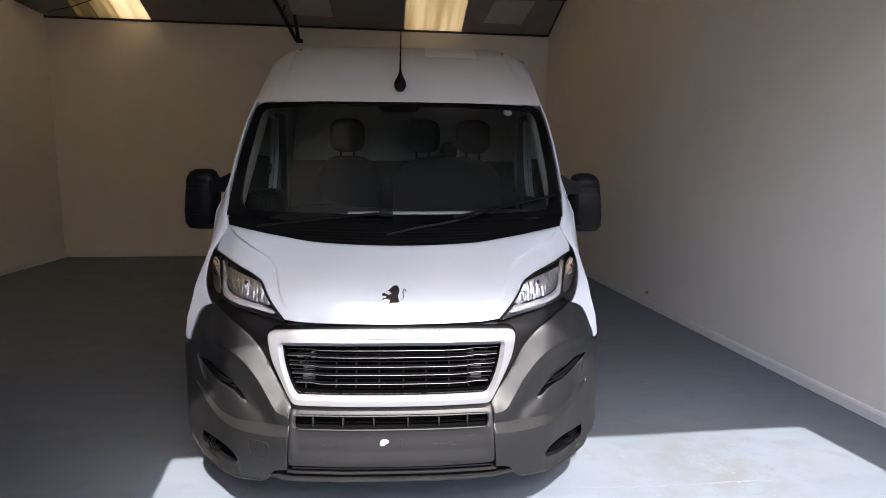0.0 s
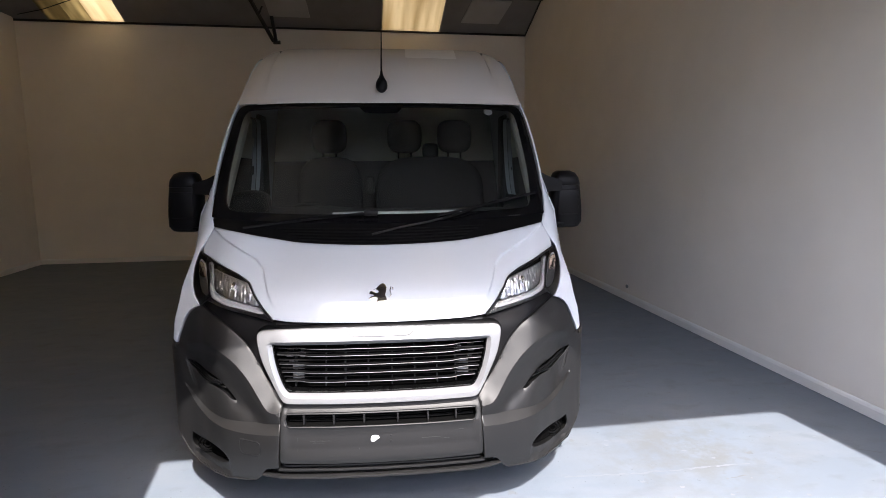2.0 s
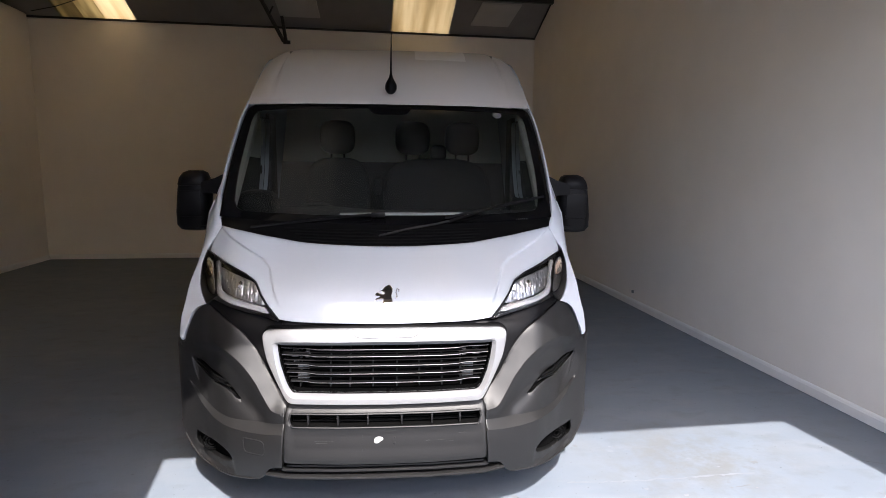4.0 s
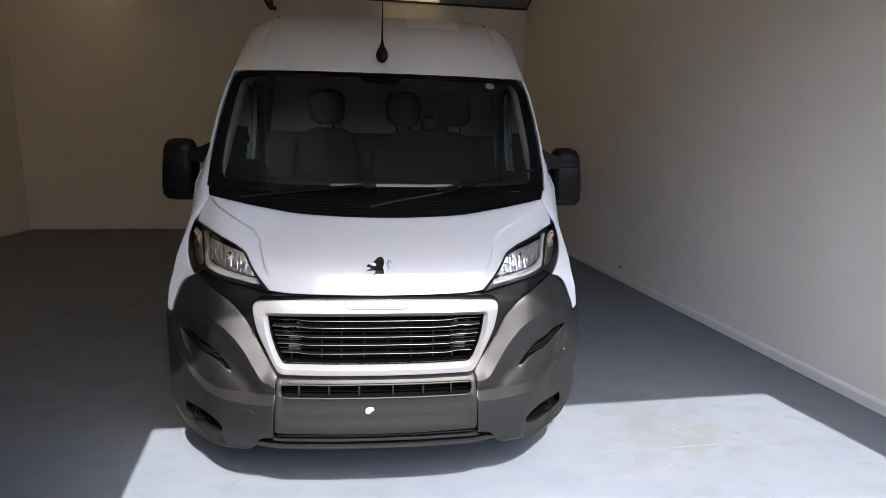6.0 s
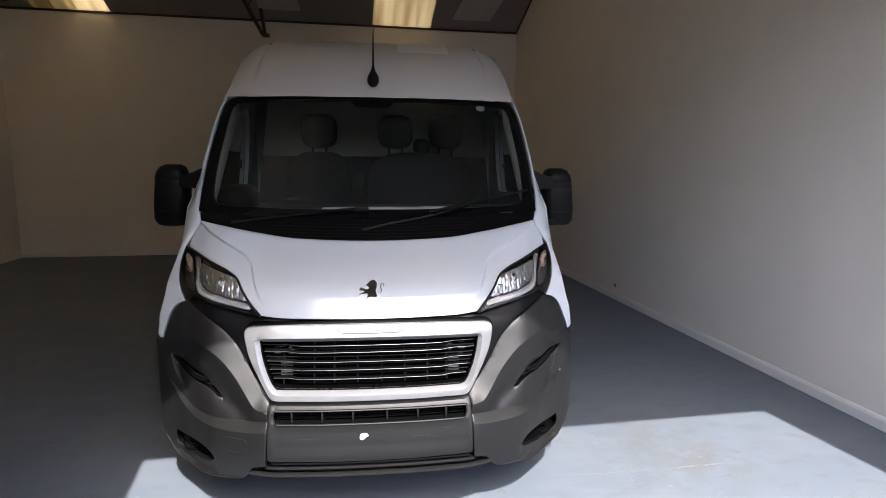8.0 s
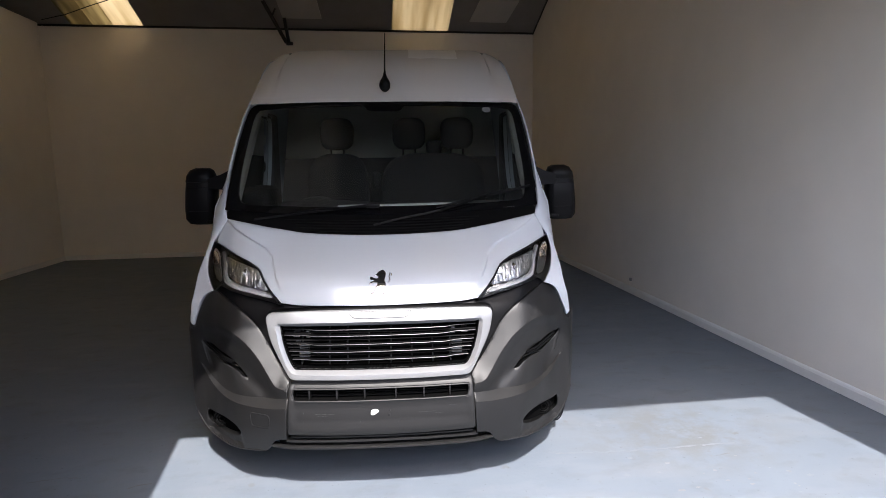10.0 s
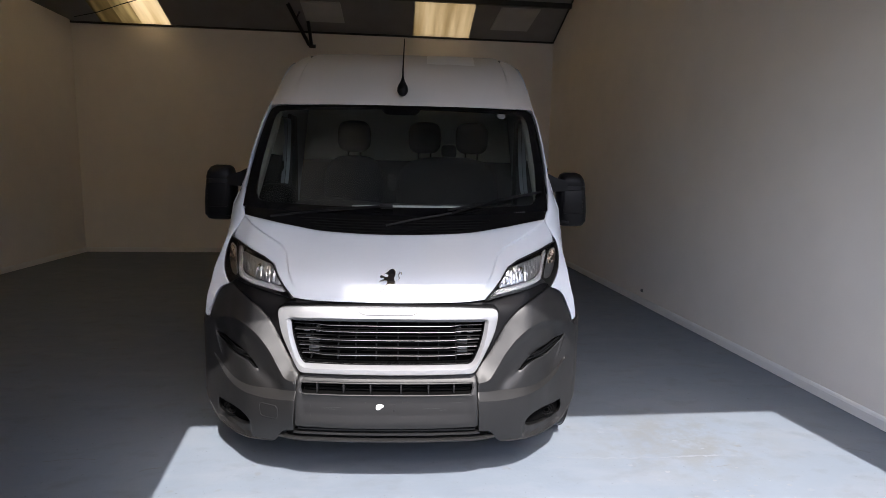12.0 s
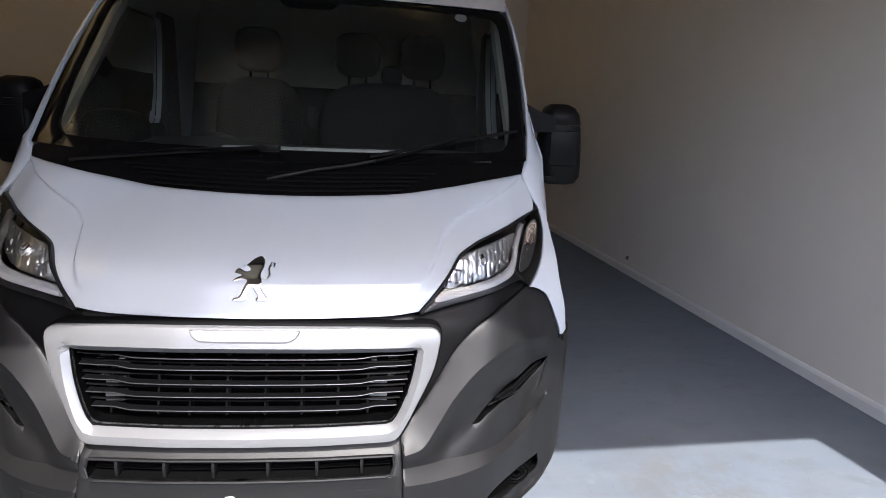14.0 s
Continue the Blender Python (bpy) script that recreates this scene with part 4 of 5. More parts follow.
u_band = rounded([(0.52, 0.957), (0.54, 0.957), (0.62, 0.976), (0.705, 0.996), (0.766, 1.017), (0.787, 1.047), (0.808, 1.09), (0.846, 1.14), (0.822, 1.133), (0.792, 1.09), (0.772, 1.049), (0.742, 1.025), (0.69, 1.009), (0.62, 0.991), (0.545, 0.974), (0.528, 0.968)], 0.01)
side_cup = rounded([(0.85, 1.138), (0.896, 1.152), (0.904, 1.115), (0.882, 1.064), (0.848, 1.016), (0.802, 1.016), (0.806, 1.05), (0.824, 1.09)], 0.01)
amber_cup = rounded([(0.852, 1.132), (0.891, 1.145), (0.898, 1.117), (0.882, 1.086), (0.833, 1.088)], 0.008)
tip = rounded([(0.494, 0.943), (0.512, 0.946), (0.518, 0.956), (0.522, 0.97), (0.512, 0.963)], 0.006)


def facets(depth, wide=0.017, high=0.034, tilt=0.5, middle=(0.84, 0.32)):
    """A reflector of upright cut flutes, each tilted its own way, depth metres behind the lens and steeper than it."""
    def at(x, z):
        a = abs(x)
        col, row = math.floor(a / wide), math.floor((z + 0.2 * a) / high)
        rnd = random.Random(col * 31 + row * 7)
        fx, fz = a / wide - col - 0.5, (z + 0.2 * a) / high - row - 0.5
        cut = 0.004 * math.cos(fx * 2.6) + 0.009 * rnd.uniform(-1, 1) * fx + 0.012 * rnd.uniform(-1, 1) * fz
        return (x, 0.45 * front(a, z) + 0.55 * front(a, middle[0] + middle[1] * a) + depth - tilt * cut, z)
    return at


for s in (1, -1):
    flip = (lambda p: p) if s > 0 else mirrored
    lamp = part("headlamp", panel(flip(lamp_line), skin(0.17), IN, 0.03, 0.004, 0.0), LAMP_BACK, van, "clear swept-back headlamp with chrome reflectors")
    wall_bm = loft([[(p.x, front(p.x, p.y) + d, p.y) for p in flip(lamp_line)] for d in (0.004, 0.17)], cap=False)
    part("lamp_wall", wall_bm, LAMP_BACK, lamp)
    part("bezel", panel(flip(u_band), skin(0.012), IN, 0.014, 0.006, 0.03), LAMP_GREY, lamp, "satin grey light-guide bezel")
    part("reflector", panel(flip(cup), facets(0.045, 0.015, 0.036, 0.6), IN, 0.004, 0.004, 0.0), BRUSHED, lamp, "fluted chrome reflector")
    part("side_lamp", panel(flip(side_cup), facets(0.032, 0.012, 0.02, 0.6, (0.42, 0.77)), IN, 0.005, 0.004, 0.006), BRUSHED, lamp, "clear indicator reflector")
    part("indicator_bulb", panel(flip(amber_cup), facets(0.024, 0.011, 0.016, 0.6, (0.42, 0.77)), IN, 0.005, 0.003, 0.006), AMBER, lamp, "amber indicator facets")
    part("running_light", panel(flip(tip), facets(0.03, 0.01, 0.016, 0.4), IN, 0.005, 0.002, 0.02), BRUSHED, lamp, "bright running-light tip")
    c, shield = Vector((s * 0.672, front(0.672, 1.06) + 0.012, 1.06)), []
    for dy, rr in ((0.03, 1.0), (0.01, 0.9), (0.002, 0.6)):
        shield.append([c + Vector((0.012 * rr * math.cos(a), dy, 0.02 * rr * math.sin(a))) for a in (2 * math.pi * i / 14 for i in range(14))])
    part("bulb_shield", loft(shield), CHROME, lamp)
    part("lens", panel(flip(lamp_line), skin(0.0), IN, 0.025, 0.006, 0.0), LENS, lamp, "clear plastic lens")
    brow = [(s * p[0], front(p[0], p[1]) + 0.001, p[1]) for p in ((0.478, 0.937), (0.519, 0.979), (0.563, 1.03), (0.602, 1.076), (0.66, 1.106), (0.79, 1.145), (0.85, 1.164), (0.908, 1.181))]
    part("lamp_seal", tube(brow, [0.003, 0.005, 0.005, 0.005, 0.005, 0.005, 0.004, 0.002], 6), BLACK_PLASTIC, lamp)

# scuttle under the windscreen, with its louvres
rear = [(x, z - 0.004) for x, z in HOOD_REAR]
half = [*reversed(rear), (0.885, 1.33), (0.885, 1.33), (0.85, 1.352), (0.6, 1.345), (0.3, 1.325)]
scuttle = [*half, (0.0, 1.32)] + [(-x, z) for x, z in half[::-1][:-1]]
nose("scuttle", rounded(scuttle, 0.02), SATIN_BLACK, label="black plastic scuttle with louvres", offset=0.008, step=0.025, radius=0.004, thick=0.04)
for k in range(5):
    z = 1.224 + 0.014 * k
    w = 0.42 + 0.03 * k
    part("louvre", tube([(x, front(x, z) + 0.001, z + 0.012 * (abs(x) / w) ** 2) for x in (-w + 2 * w * i / 16 for i in range(17))], 0.003, 5), MIRROR_BLACK, van)

# windscreen, its printed black border, and what is stuck to it
ws_half = [(0.0, 2.014), (0.4, 2.01), (0.72, 2.002), (0.86, 1.996), (0.897, 1.975), (0.912, 1.9), (0.918, 1.75), (0.916, 1.6), (0.905, 1.45), (0.893, 1.345), (0.893, 1.345), (0.6, 1.322), (0.3, 1.31)]
ws_line = rounded([*ws_half, (0.0, 1.305)] + [(-x, z) for x, z in ws_half[:0:-1]], 0.025)
in_half = [(0.0, 1.978), (0.4, 1.974), (0.72, 1.966), (0.835, 1.955), (0.852, 1.93), (0.86, 1.88), (0.858, 1.6), (0.844, 1.45), (0.828, 1.4), (0.79, 1.375), (0.6, 1.362), (0.3, 1.352)]
ws_in = rounded([*in_half, (0.0, 1.35)] + [(-x, z) for x, z in in_half[:0:-1]], 0.025)
nose("windscreen", ws_in, WINDSCREEN, label="dark tinted laminated windscreen", offset=0.004, step=0.06, radius=0.002, thick=0.0)
nose("windscreen_border", ws_line, GLOSS_BLACK, label="black printed windscreen border", offset=0.003, step=0.05, radius=0.002, thick=0.02, holes=[ws_in])
sensor = rounded([(-0.15, 1.99), (0.135, 1.99), (0.12, 1.965), (0.095, 1.94), (0.0, 1.936), (-0.1, 1.94), (-0.13, 1.965)], 0.02)
nose("sensor_cover", sensor, GLOSS_BLACK, label="black printed patch before the mirror mount", offset=0.0025, step=0.04, radius=0.001, thick=0.001)
sticker = rounded([(0.68 + 0.03 * math.cos(a), 1.948 + 0.02 * math.sin(a)) for a in (i * math.pi / 6 for i in range(12))], 0.01)
nose("glass_sticker", sticker, MARK, label="small round pale sticker", offset=0.002, step=0.02, radius=0.001, thick=0.001)
for i in range(6):
    x = 0.692 + 0.0115 * i
    nose("etched_bar", [(x - 0.003, 1.334), (x + 0.003, 1.334), (x + 0.002, 1.342), (x - 0.002, 1.342)], MARK, offset=0.001, step=0.03, radius=0.0005, thick=0.001)


def wiper(points, blade_from, blade_to):
    arm = [(x, front(x, z) - d, z) for x, z, d in points]
    a = part("wiper", tube(arm, [0.009, 0.007, 0.006, 0.005][:len(arm)], 6), SATIN_BLACK, van, "black wiper arm with blade")
    p, q = blade_from, blade_to
    pts = [(p[0] + (q[0] - p[0]) * t, p[1] + (q[1] - p[1]) * t) for t in (i / 10 for i in range(11))]
    part("blade", loft([[(x, front(x, z) - 0.022, z), (x, front(x, z) - 0.02, z + 0.009), (x, front(x, z) - 0.002, z + 0.012), (x, front(x, z) - 0.002, z)] for x, z in pts]), SATIN_BLACK, a)


wiper([(-0.06, 1.357, 0.04), (-0.2, 1.35, 0.04), (-0.36, 1.343, 0.03), (-0.5, 1.325, 0.025)], (-0.7, 1.293), (-0.1, 1.352))
wiper([(0.32, 1.325, 0.03), (0.45, 1.36, 0.035), (0.6, 1.405, 0.03), (0.7, 1.425, 0.02)], (0.3, 1.335), (0.87, 1.448))
part("wiper_link", tube([(-0.05, front(0.05, 1.26) - 0.012, 1.255), (0.1, front(0.1, 1.29) - 0.015, 1.287), (0.25, front(0.25, 1.31) - 0.02, 1.312), (0.34, front(0.34, 1.33) - 0.03, 1.332)], 0.006, 6), BLACK_PLASTIC, van)
part("wiper_knuckle", box(-0.095, front(0.06, 1.36) - 0.055, 1.345, -0.02, front(0.06, 1.36) - 0.02, 1.372, 0.008), MIRROR_BLACK, van)

# roof, from the windscreen's head to the tail
ROOF = [(1.412, 2.018, 0.908), (1.436, 2.044, 0.913), (1.5, 2.1, 0.92), (1.62, 2.205, 0.92), (1.76, 2.312, 0.911), (1.9, 2.398, 0.9), (2.05, 2.46, 0.888), (2.2, 2.497, 0.879), (2.4, 2.52, 0.873), (2.7, 2.53, 0.872), (3.4, 2.535, 0.872), (4.6, 2.535, 0.872), (5.9, 2.52, 0.87), (5.96, 2.5, 0.86)]
rows = []
for yc, zc, w in ROOF:
    row, fade = [], 1 - smoothstep(1.6, 3.0, yc)
    groove = lerp_table([(1.45, 0.83), (2.05, 0.82), (2.4, 0.82)], yc)
    for i in range(97):
        f = -1 + i / 48
        a = abs(f)
        rib = 0.012 * (1 - smoothstep(groove - 0.012, groove + 0.012, a)) * smoothstep(1.43, 1.6, yc) - 0.014 * math.exp(-((a - groove - 0.012) / 0.012) ** 2) * smoothstep(1.48, 1.7, yc)
        row.append((f * w, yc + 0.09 * fade * a ** 2.2, zc - 0.012 + rib - 0.06 * max(0.0, (a - 0.82) / 0.18) ** 2.5 * smoothstep(1.38, 1.6, yc)))
    rows.append(row)
part("roof", loft(rows, closed=False), WARMED_WHITE, van, "white pressed steel high roof")


drop = [(0.0, 1.45 + 0.3 * (z - 2.07), z) for z in (2.076, 2.08, 2.09, 2.105, 2.122, 2.14, 2.158, 2.176, 2.2, 2.24)] + [(0.0, 1.65, 2.43), (0.0, 1.7, 2.51)]
part("aerial", tube(drop, [0.004, 0.017, 0.028, 0.036, 0.038, 0.035, 0.026, 0.016, 0.009, 0.006, 0.004, 0.003], 20), MIRROR_BLACK, van, "black drop-shaped roof aerial", crease=60)



def on_roof(x, t):
    """A point t of the way up the roof's front, by rows."""
    k = min(int(t), len(rows) - 2)
    i = (x / ROOF[k][2] + 1) * 48
    j = min(int(i), 95)
    f, g = i - j, t - k
    p = [Vector(rows[k + a][j]) * (1 - f) + Vector(rows[k + a][j + 1]) * f for a in (0, 1)]
    return p[0] * (1 - g) + p[1] * g


for x in (-0.735, 0.735):
    p = on_roof(x, 6.1)
    part("roof_mount", box(p.x - 0.014, p.y - 0.03, p.z - 0.01, p.x + 0.014, p.y + 0.03, p.z + 0.006, 0.005), BRACKET, van, "small grey cap over a roof-rack mount")

note = [[on_roof(x, t) + Vector((0, -0.003, 0.005 + 0.0025 * math.sin(x * 40 + t * 3))) for x in (0.165, 0.25, 0.34, 0.345, 0.43, 0.53)] for t in (4.55, 4.8, 5.3, 6.2)]
nb = loft(note, closed=False)
part("roof_note", nb, TAPED, van, "wrinkled white paper taped to the roof front")

# body sides with wheel arches and cab windows
TUMBLE = [(0.2, 1.0), (0.35, 1.02), (0.8, 1.025), (1.2, 1.015), (1.3, 0.998), (1.42, 0.972), (1.6, 0.953), (1.83, 0.939), (2.0, 0.932), (2.2, 0.917), (2.35, 0.892), (2.45, 0.868)]
NOSE = [(0.3, 0.9), (0.35, 0.93), (0.45, 0.975), (0.55, 1.0), (0.65, 1.012), (0.8, 1.025), (0.9, 1.2)]
SWEEP = [(0.8, 0.0), (0.93, 0.08), (1.0, 0.15), (1.1, 0.25), (1.18, 0.3), (1.25, 0.36), (1.32, 0.4)]


def flank(s):
    def at(y, z):
        x = soft_table(TUMBLE, z, 0.06)
        x = min(x, lerp_table(NOSE, y - lerp_table(SWEEP, z)))
        return (s * x, y, z)
    return at


side = [(0.48, 0.795), (0.48, 0.795), (0.46, 0.87), (0.47, 0.94), (0.53, 1.0), (0.64, 1.1), (0.73, 1.18), (0.79, 1.25), (0.84, 1.31), (0.9, 1.36), (1.13, 1.58), (1.36, 1.79), (1.56, 1.97), (1.7, 2.12), (1.85, 2.26), (2.05, 2.385), (2.4, 2.44), (2.4, 2.44), (5.94, 2.44), (5.94, 2.44), (5.94, 0.36), (5.94, 0.36), (5.5, 0.34), (1.5, 0.34), (1.37, 0.36), (1.37, 0.36), (1.35, 0.45), (1.25, 0.63), (1.1, 0.74), (0.95, 0.78), (0.65, 0.79)]
arch = rounded([(4.98 + 0.41 * math.cos(a), 0.36 + 0.41 * math.sin(a)) for a in (i * math.pi / 10 for i in range(20))], 0.05)
arch = [p for p in arch if p.y > 0.38]
cab = rounded([(1.1, 1.4), (1.1, 1.4), (1.2, 1.5), (1.44, 1.72), (1.62, 1.9), (1.7, 1.95), (1.7, 1.95), (2.0, 1.95), (2.03, 1.9), (2.03, 1.42), (2.0, 1.39)], 0.03)
for s in (1, -1):
    part("side", panel(rounded(side, 0.05), flank(s), (-s, 0, 0), 0.06, 0.006, 0.03, [cab, arch]), WHITE, van, "white body side")
    window = part("cab_window", panel(cab, lambda y, z: tuple(Vector(flank(s)(y, z)) - Vector((s * 0.006, 0, 0))), (-s, 0, 0), 0.1, 0.002, 0.0), SIDE_GLASS, van)
    part("window_seal", tube([Vector(flank(s)(p.x, p.y)) for p in cab] + [Vector(flank(s)(cab[0].x, cab[0].y))], 0.009, 6), BLACK_PLASTIC, window)
    bar = [flank(s)(1.17, z) for z in (1.4, 1.5, 1.6)]
    part("window_bar", tube(bar, 0.014, 6), BLACK_PLASTIC, window)
    part("rub_strip", loft([[(s * 1.022, y, 0.55), (s * 1.045, y, 0.56), (s * 1.045, y, 0.68), (s * 1.022, y, 0.69)] for y in (1.45, 4.5)]), GREY_PLASTIC, van)
    for y in (1.08, 2.1):
        part("door_joint", tube([Vector(flank(s)(y + (0.0 if y > 2 else max(0.0, (z - 1.35) * 0.9)), z)) for z in (0.45, 0.8, 1.1, 1.35)], 0.003, 5), BLACK_PLASTIC, van)
    part("door_handle", box(s * 1.025 - 0.02, 1.85, 1.05, s * 1.025 + 0.02, 2.03, 1.09, 0.01), BLACK_PLASTIC, van)
    post = []
    for k in range(45):
        z = 1.172 + 0.0195 * k
        xw = soft_table([(1.17, 0.927), (1.19, 0.918), (1.21, 0.902), (1.25, 0.887), (1.29, 0.864), (1.315, 0.87), (1.345, 0.893), (1.45, 0.912), (1.6, 0.924), (1.75, 0.928), (1.9, 0.922), (1.975, 0.91), (2.05, 0.9)], z, 0.012)
        y, rise = front(xw, z), smoothstep(1.172, 1.215, z)
        proud, sunk = 0.005 * smoothstep(1.29, 1.36, z), 0.011 * rise * (1 - smoothstep(1.28, 1.34, z))
        q = Vector(flank(s)(y + 0.13, z))
        out = 0.009 * rise - 0.005
        post.append([(s * xw, y + 0.013 + sunk, z), (s * (xw + 0.003), y + 0.004 - 0.004 * rise - proud + sunk, z), (s * (xw + 0.014), y + 0.004 - 0.004 * rise - 0.5 * proud + 0.7 * sunk, z), (s * (xw * 0.6 + abs(q.x) * 0.4 + 0.004 + out), y + 0.03, z), (s * (xw * 0.25 + abs(q.x) * 0.75 + out), y + 0.075, z), tuple(q + Vector((s * (0.004 * rise - 0.002), 0, 0)))])
    part("pillar", loft(post, closed=False), WHITE, van, crease=60)
tail_bm = box(-0.9, 5.9, 0.4, 0.9, 5.95, 2.45, 0.02)
part("rear_doors", tail_bm, WHITE, van)
part("underbody", box(-0.78, 0.45, 0.3, 0.78, 5.85, 0.42, 0.02), BLACK_PLASTIC, van)
part("load_floor", box(-0.95, 2.7, 0.42, 0.95, 5.9, 0.6, 0.01), BLACK_PLASTIC, van)
part("bulkhead", loft([[(x, 2.62, 0.4) for x in (-0.96, -0.5, 0.5, 0.96)] + [(x, 2.64, 0.4) for x in (0.96, 0.5, -0.5, -0.96)], [(x, 2.62, 1.3) for x in (-0.98, -0.5, 0.5, 0.98)] + [(x, 2.64, 1.3) for x in (0.98, 0.5, -0.5, -0.98)], [(x, 2.62, 2.45) for x in (-0.84, -0.5, 0.5, 0.84)] + [(x, 2.64, 2.45) for x in (0.84, 0.5, -0.5, -0.84)]]), BULKHEAD, van, "plain pale grey cab bulkhead")
# Added sheet: the uneven light across the bulkhead is put in as dark colour.
part("bulkhead_shade", loft([[(x, 2.608, z) for x in (-w, -0.5, 0.5, w)] + [(x, 2.618, z) for x in (w, 0.5, -0.5, -w)] for z, w in ((0.6, 0.965), (1.3, 0.978), (1.66, 0.937))]), TRIM, van, "dark sheet added over the lower bulkhead to shade it")
part("engine_bay", loft([[(x, front(x, z) + 0.16, z) for x in (-0.85, -0.5, 0.0, 0.5, 0.85)] for z in (0.3, 0.6, 0.9, 1.05, 1.2, 1.3)], closed=False), BLACK_PLASTIC, van)


# wheels
def wheel(x, y, s):
    prof = [(0.10, 0.2), (0.105, 0.24), (0.11, 0.3), (0.1, 0.325), (0.08, 0.338), (-0.08, 0.338), (-0.1, 0.325), (-0.11, 0.3), (-0.105, 0.24), (-0.1, 0.2)]
    rings = []
    for k in range(48):
        a = 2 * math.pi * k / 48
        rings.append([(w, (r + (0.004 if k % 2 and r > 0.33 else 0)) * math.cos(a), (r + (0.004 if k % 2 and r > 0.33 else 0)) * math.sin(a)) for w, r in prof])
    tyre = loft(rings + rings[:1], cap=False)
    for v in tyre.verts:
        v.co += Vector((x, y, 0.344))
    t = part("wheel", tyre, RUBBER, van, "black tyre on a steel wheel")
    discs = []
    for w, r in ((0.09, 0.21), (0.07, 0.19), (0.03, 0.17), (0.05, 0.08), (0.07, 0.06)):
        discs.append([(x + s * w, y + r * math.cos(a), 0.344 + r * math.sin(a)) for a in (2 * math.pi * i / 32 for i in range(32))])
    part("rim", loft(discs), ALLOY, t)
    for k in range(4):
        bx = -0.09 + 0.06 * k
        groove = [(x + bx, y + 0.341 * math.cos(a), 0.344 + 0.341 * math.sin(a)) for a in (2 * math.pi * i / 40 for i in range(41))]
        part("tread", tube(groove, 0.004, 4), BLACK_PLASTIC, t)


for s in (1, -1):
    wheel(s * 0.922, 0.88, s)
    wheel(s * 0.895, 4.98, s)

# mirrors
def mirror(s, out=0.0, up=0.0):
    def ring(z, x0, x1, y0, y1, n=20):
        cx, cy, hx, hy = (x0 + x1) / 2, (y0 + y1) / 2, (x1 - x0) / 2, (y1 - y0) / 2
        points = []
        for k in range(n):
            a = 2 * math.pi * k / n
            c, d = math.cos(a), math.sin(a)
            points.append((s * (cx + out + hx * math.copysign(abs(c) ** 0.55, c)), cy + hy * math.copysign(abs(d) ** 0.7, d), z + up))
        return points
    low = [ring(1.222, 1.09, 1.19, 1.15, 1.22), ring(1.23, 1.06, 1.22, 1.12, 1.24), ring(1.26, 1.055, 1.238, 1.1, 1.25), ring(1.33, 1.045, 1.236, 1.09, 1.25), ring(1.42, 1.040, 1.228, 1.09, 1.25), ring(1.478, 1.040, 1.222, 1.095, 1.25), ring(1.486, 1.042, 1.22, 1.096, 1.25)]
    m = part("mirror", loft(low), MIRROR_BLACK, van, "tall black plastic door mirror")
    cap = [ring(1.487, 1.042, 1.221, 1.094, 1.25), ring(1.496, 1.044, 1.22, 1.09, 1.25), ring(1.53, 1.05, 1.212, 1.095, 1.25), ring(1.56, 1.062, 1.192, 1.11, 1.24), ring(1.574, 1.085, 1.16, 1.13, 1.22)]
    part("mirror_cap", loft(cap), MIRROR_BLACK, m)
    part("mirror_face", box(s * (1.135 + out) - 0.062, 1.083, 1.31 + up, s * (1.135 + out) + 0.062, 1.094, 1.46 + up, 0.006), MIRROR_BLACK, m)
    part("mirror_glass", box(s * (1.13 + out) - 0.07, 1.246, 1.27 + up, s * (1.13 + out) + 0.07, 1.252, 1.515 + up, 0.003), MIRROR, m)
    arm = [[(s * x, y, z) for x, y, z in ((X, 1.08, Z - h), (X, 1.08, Z + h), (X, 1.2, Z + h), (X, 1.2, Z - h))] for X, Z, h in ((0.94, 1.5, 0.07), (1.0, 1.495, 0.045), (1.08, 1.485, 0.03))]
    part("mirror_arm", loft(arm), MIRROR_BLACK, m)
    arm = [[(s * x, y, z) for x, y, z in ((X, 1.13, Z - h), (X, 1.13, Z + h), (X, 1.22, Z + h), (X, 1.22, Z - h))] for X, Z, h in ((0.97, 1.27, 0.04), (1.02, 1.27, 0.03), (1.08, 1.265, 0.025))]
    part("mirror_arm", loft(arm), MIRROR_BLACK, m)
    part("mirror_repeater", box(s * 1.08 - 0.025, 1.1, 1.245, s * 1.08 + 0.025, 1.115, 1.262, 0.004), MIRROR_BLACK, m)


mirror(1, -0.01)
mirror(-1, 0.014, 0.008)

def cushion(cx, cy, cz, hx, hy, hz, lean=0.0, power=0.6):
    """A padded block, superellipsoid, leaning back."""
    rings = []
    for j in range(19):
        b = -math.pi / 2 + math.pi * (j + 0.0001) / 18.0002
        cb, sb = math.cos(b), math.sin(b)
        k, zz = abs(cb) ** power, math.copysign(abs(sb) ** power, sb)
        ring = []
        for i in range(48):
            a = 2 * math.pi * i / 48
            c, d = math.cos(a), math.sin(a)
            z = hz * zz
            ring.append((cx + hx * k * math.copysign(abs(c) ** power, c), cy + hy * k * math.copysign(abs(d) ** power, d) + lean * z, cz + z))
        rings.append(ring)
    return loft(rings)


# cab: dashboard, wheel, seats
dash = []
for x in (-0.93, -0.7, -0.4, -0.1, 0.2, 0.5, 0.8, 0.93):
    hump = 0.03 * math.exp(-((x + 0.5) / 0.2) ** 2)
    dash.append([(x, 0.8 + 0.03 * (x / 0.9) ** 2, 1.25), (x, 0.82, 1.305), (x, 1.1, 1.33), (x, 1.3, 1.345 + hump), (x, 1.42, 1.32 + hump), (x, 1.46, 1.2), (x, 1.4, 0.8), (x, 0.8, 0.8)])
part("dashboard", loft(dash), TRIM, van, "dark moulded dashboard")
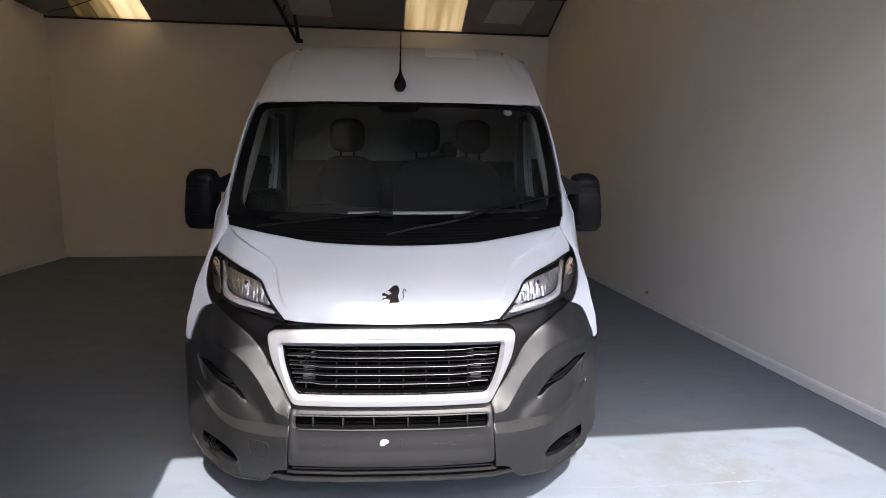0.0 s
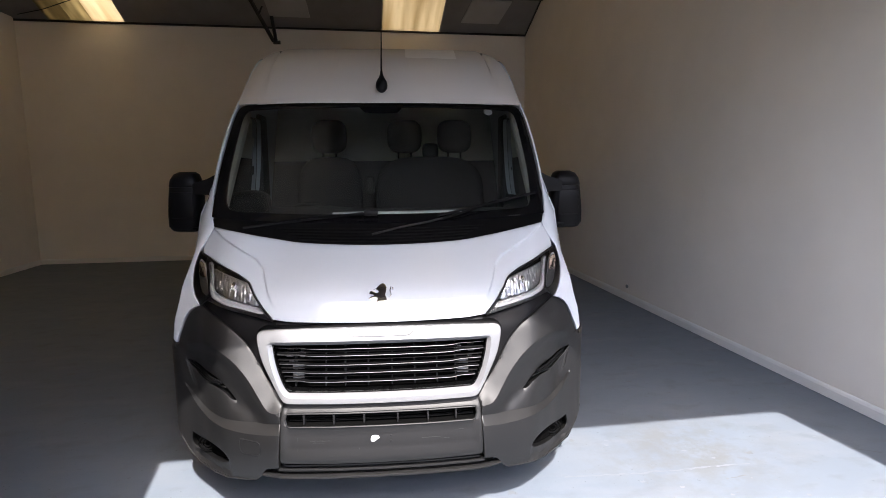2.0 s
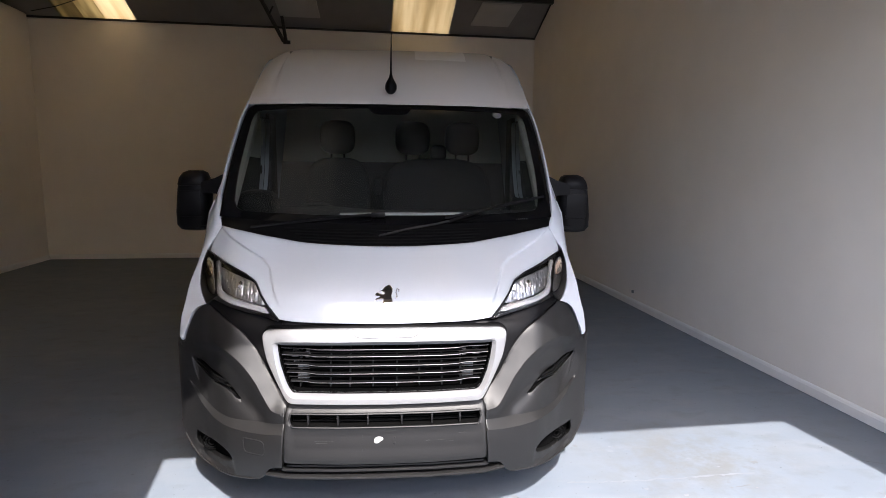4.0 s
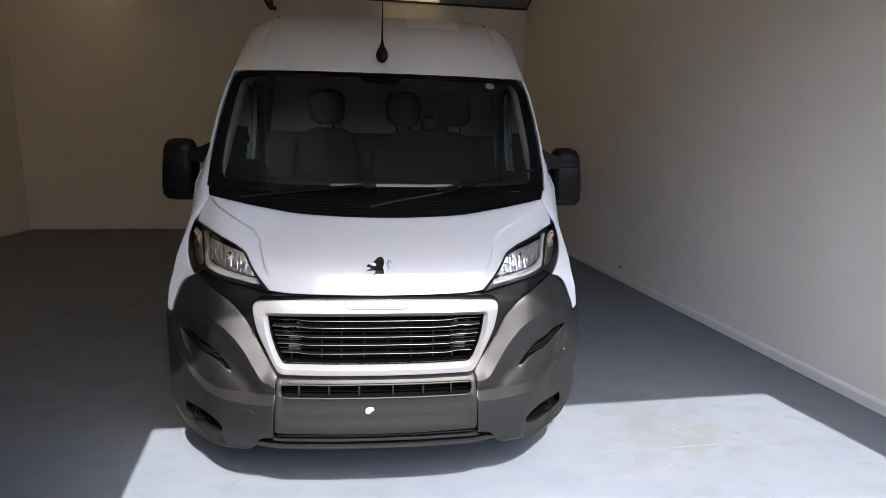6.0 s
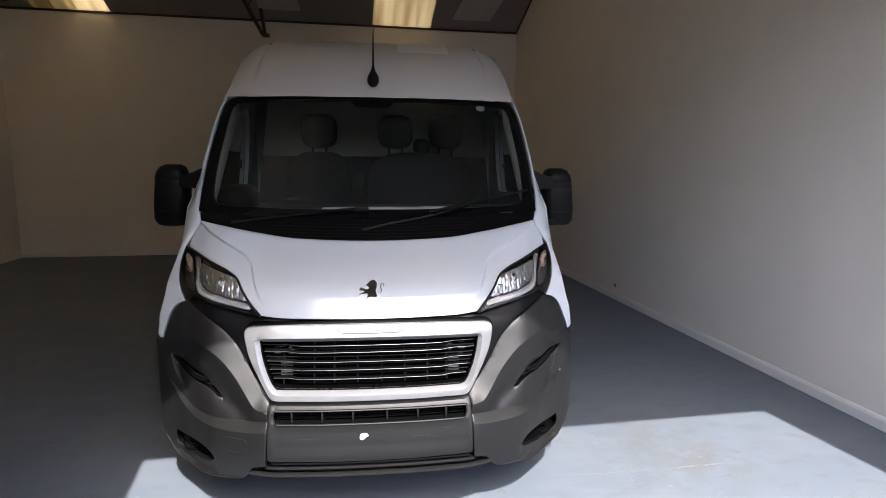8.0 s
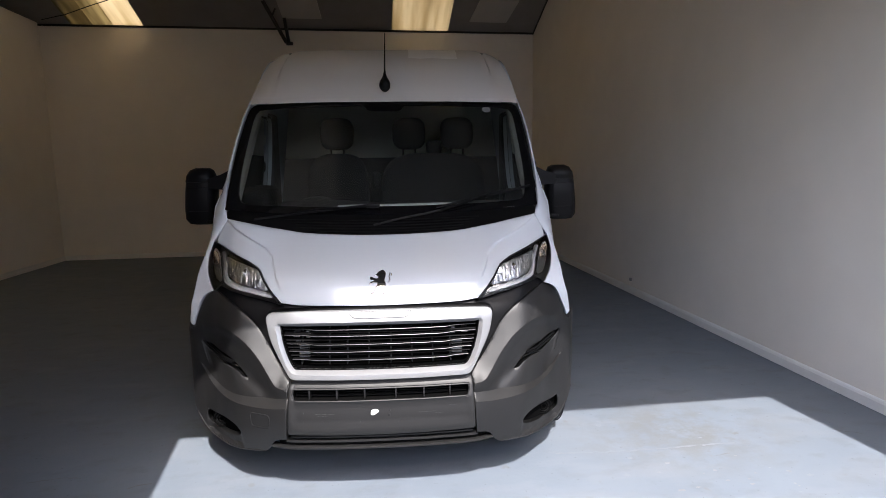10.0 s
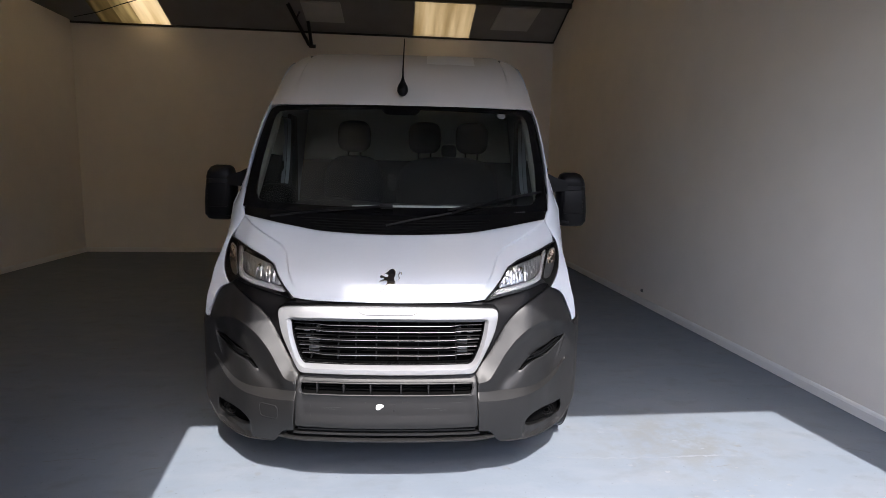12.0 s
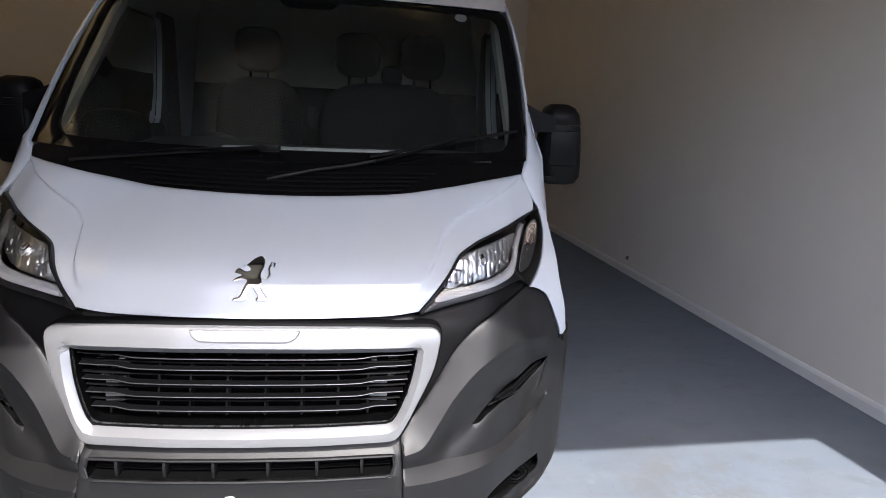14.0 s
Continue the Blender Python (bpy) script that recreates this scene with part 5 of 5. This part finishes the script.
part("instrument_hood", cushion(-0.8, 1.22, 1.37, 0.12, 0.15, 0.1, 0.0, 0.7), SATIN_BLACK, van, "black hood over the instruments")
# Bright line under the glass, put in as a pale strip.
part("dash_light_line", loft([[(x, 0.94, 1.318), (x, 0.936, 1.347), (x, 0.945, 1.35 + h), (x, 0.975, 1.352 + h), (x, 0.98, 1.318)] for x, h in ((-0.28, -0.002), (-0.1, 0.0), (0.1, 0.001), (0.268, 0.001), (0.275, 0.003), (0.38, 0.003), (0.45, 0.0))]), LABEL, van, "pale strip standing for light along the dashboard top")
for s in (1, -1):
    part("pillar_trim", tube([(s * 0.86, front(0.86, z) + 0.06, z) for z in (1.35, 1.5, 1.65, 1.8, 1.95)], 0.03, 8), CABIN, van)
    part("door_trim", loft([[(s * 0.96, y, 0.5), (s * 0.965, y, 1.38), (s * 0.93, y, 1.4), (s * 0.9, y, 1.2), (s * 0.9, y, 0.5)] for y in (1.05, 2.1)]), TRIM, van)
    part("door_post", box(s * 0.93 - 0.03, 2.05, 0.5, s * 0.93 + 0.03, 2.25, 2.0, 0.02), TRIM, van)
part("cab_roof", loft([[(x, y, z) for x in (-0.8, -0.4, 0.4, 0.8)] for y, z in ((1.5, 1.99), (1.7, 2.1), (2.0, 2.24), (2.62, 2.34))], closed=False), HEADLINER, van)
part("cab_floor", box(-0.95, 0.9, 0.42, 0.95, 2.62, 0.5), TRIM, van)
tilt = Matrix.Translation((-0.5, 1.66, 1.2)) @ Matrix.Rotation(radians(-58), 4, "X")
ring = [tilt @ Vector((0.19 * math.cos(a), 0.19 * math.sin(a), 0)) for a in (2 * math.pi * i / 32 for i in range(33))]
sw = part("steering_wheel", tube(ring, 0.016, 8), TRIM, van, "black steering wheel")
for a in (0.1, 2.1, 3.04):
    part("spoke", tube([tilt @ Vector((0, 0, 0.02)), tilt @ Vector((0.18 * math.cos(a), -0.18 * math.sin(a), 0))], 0.014, 6), TRIM, sw)
part("column", tube([tilt @ Vector((0, 0, 0.03)), (-0.5, 1.4, 1.1)], 0.04, 10), TRIM, sw)


for x, w, heads in ((-0.43, 0.25, (-0.43,)), (0.35, 0.43, (0.155, 0.548))):
    seat = part("seat", cushion(x, 1.95, 0.88, w, 0.27, 0.12), FABRIC, van, "dark cloth cab seat")
    part("backrest", cushion(x, 2.2, 1.33, w, 0.1, 0.36, 0.15), FABRIC, seat)
    for hx in heads:
        part("headrest", cushion(hx, 2.24, 1.845, 0.136, 0.06, 0.13, 0.1, 0.62), FABRIC, seat)
        for d in (-0.05, 0.05):
            part("headrest_post", tube([(hx + d, 2.22, 1.62), (hx + d, 2.24, 1.75)], 0.008, 6), STEEL, seat)
part("belt_tower", cushion(-0.12, 2.2, 1.47, 0.035, 0.04, 0.07), TRIM, van)
part("belt_guide", cushion(0.36, 2.27, 1.735, 0.065, 0.04, 0.06), TRIM, van, "black belt guide on the bench backrest")
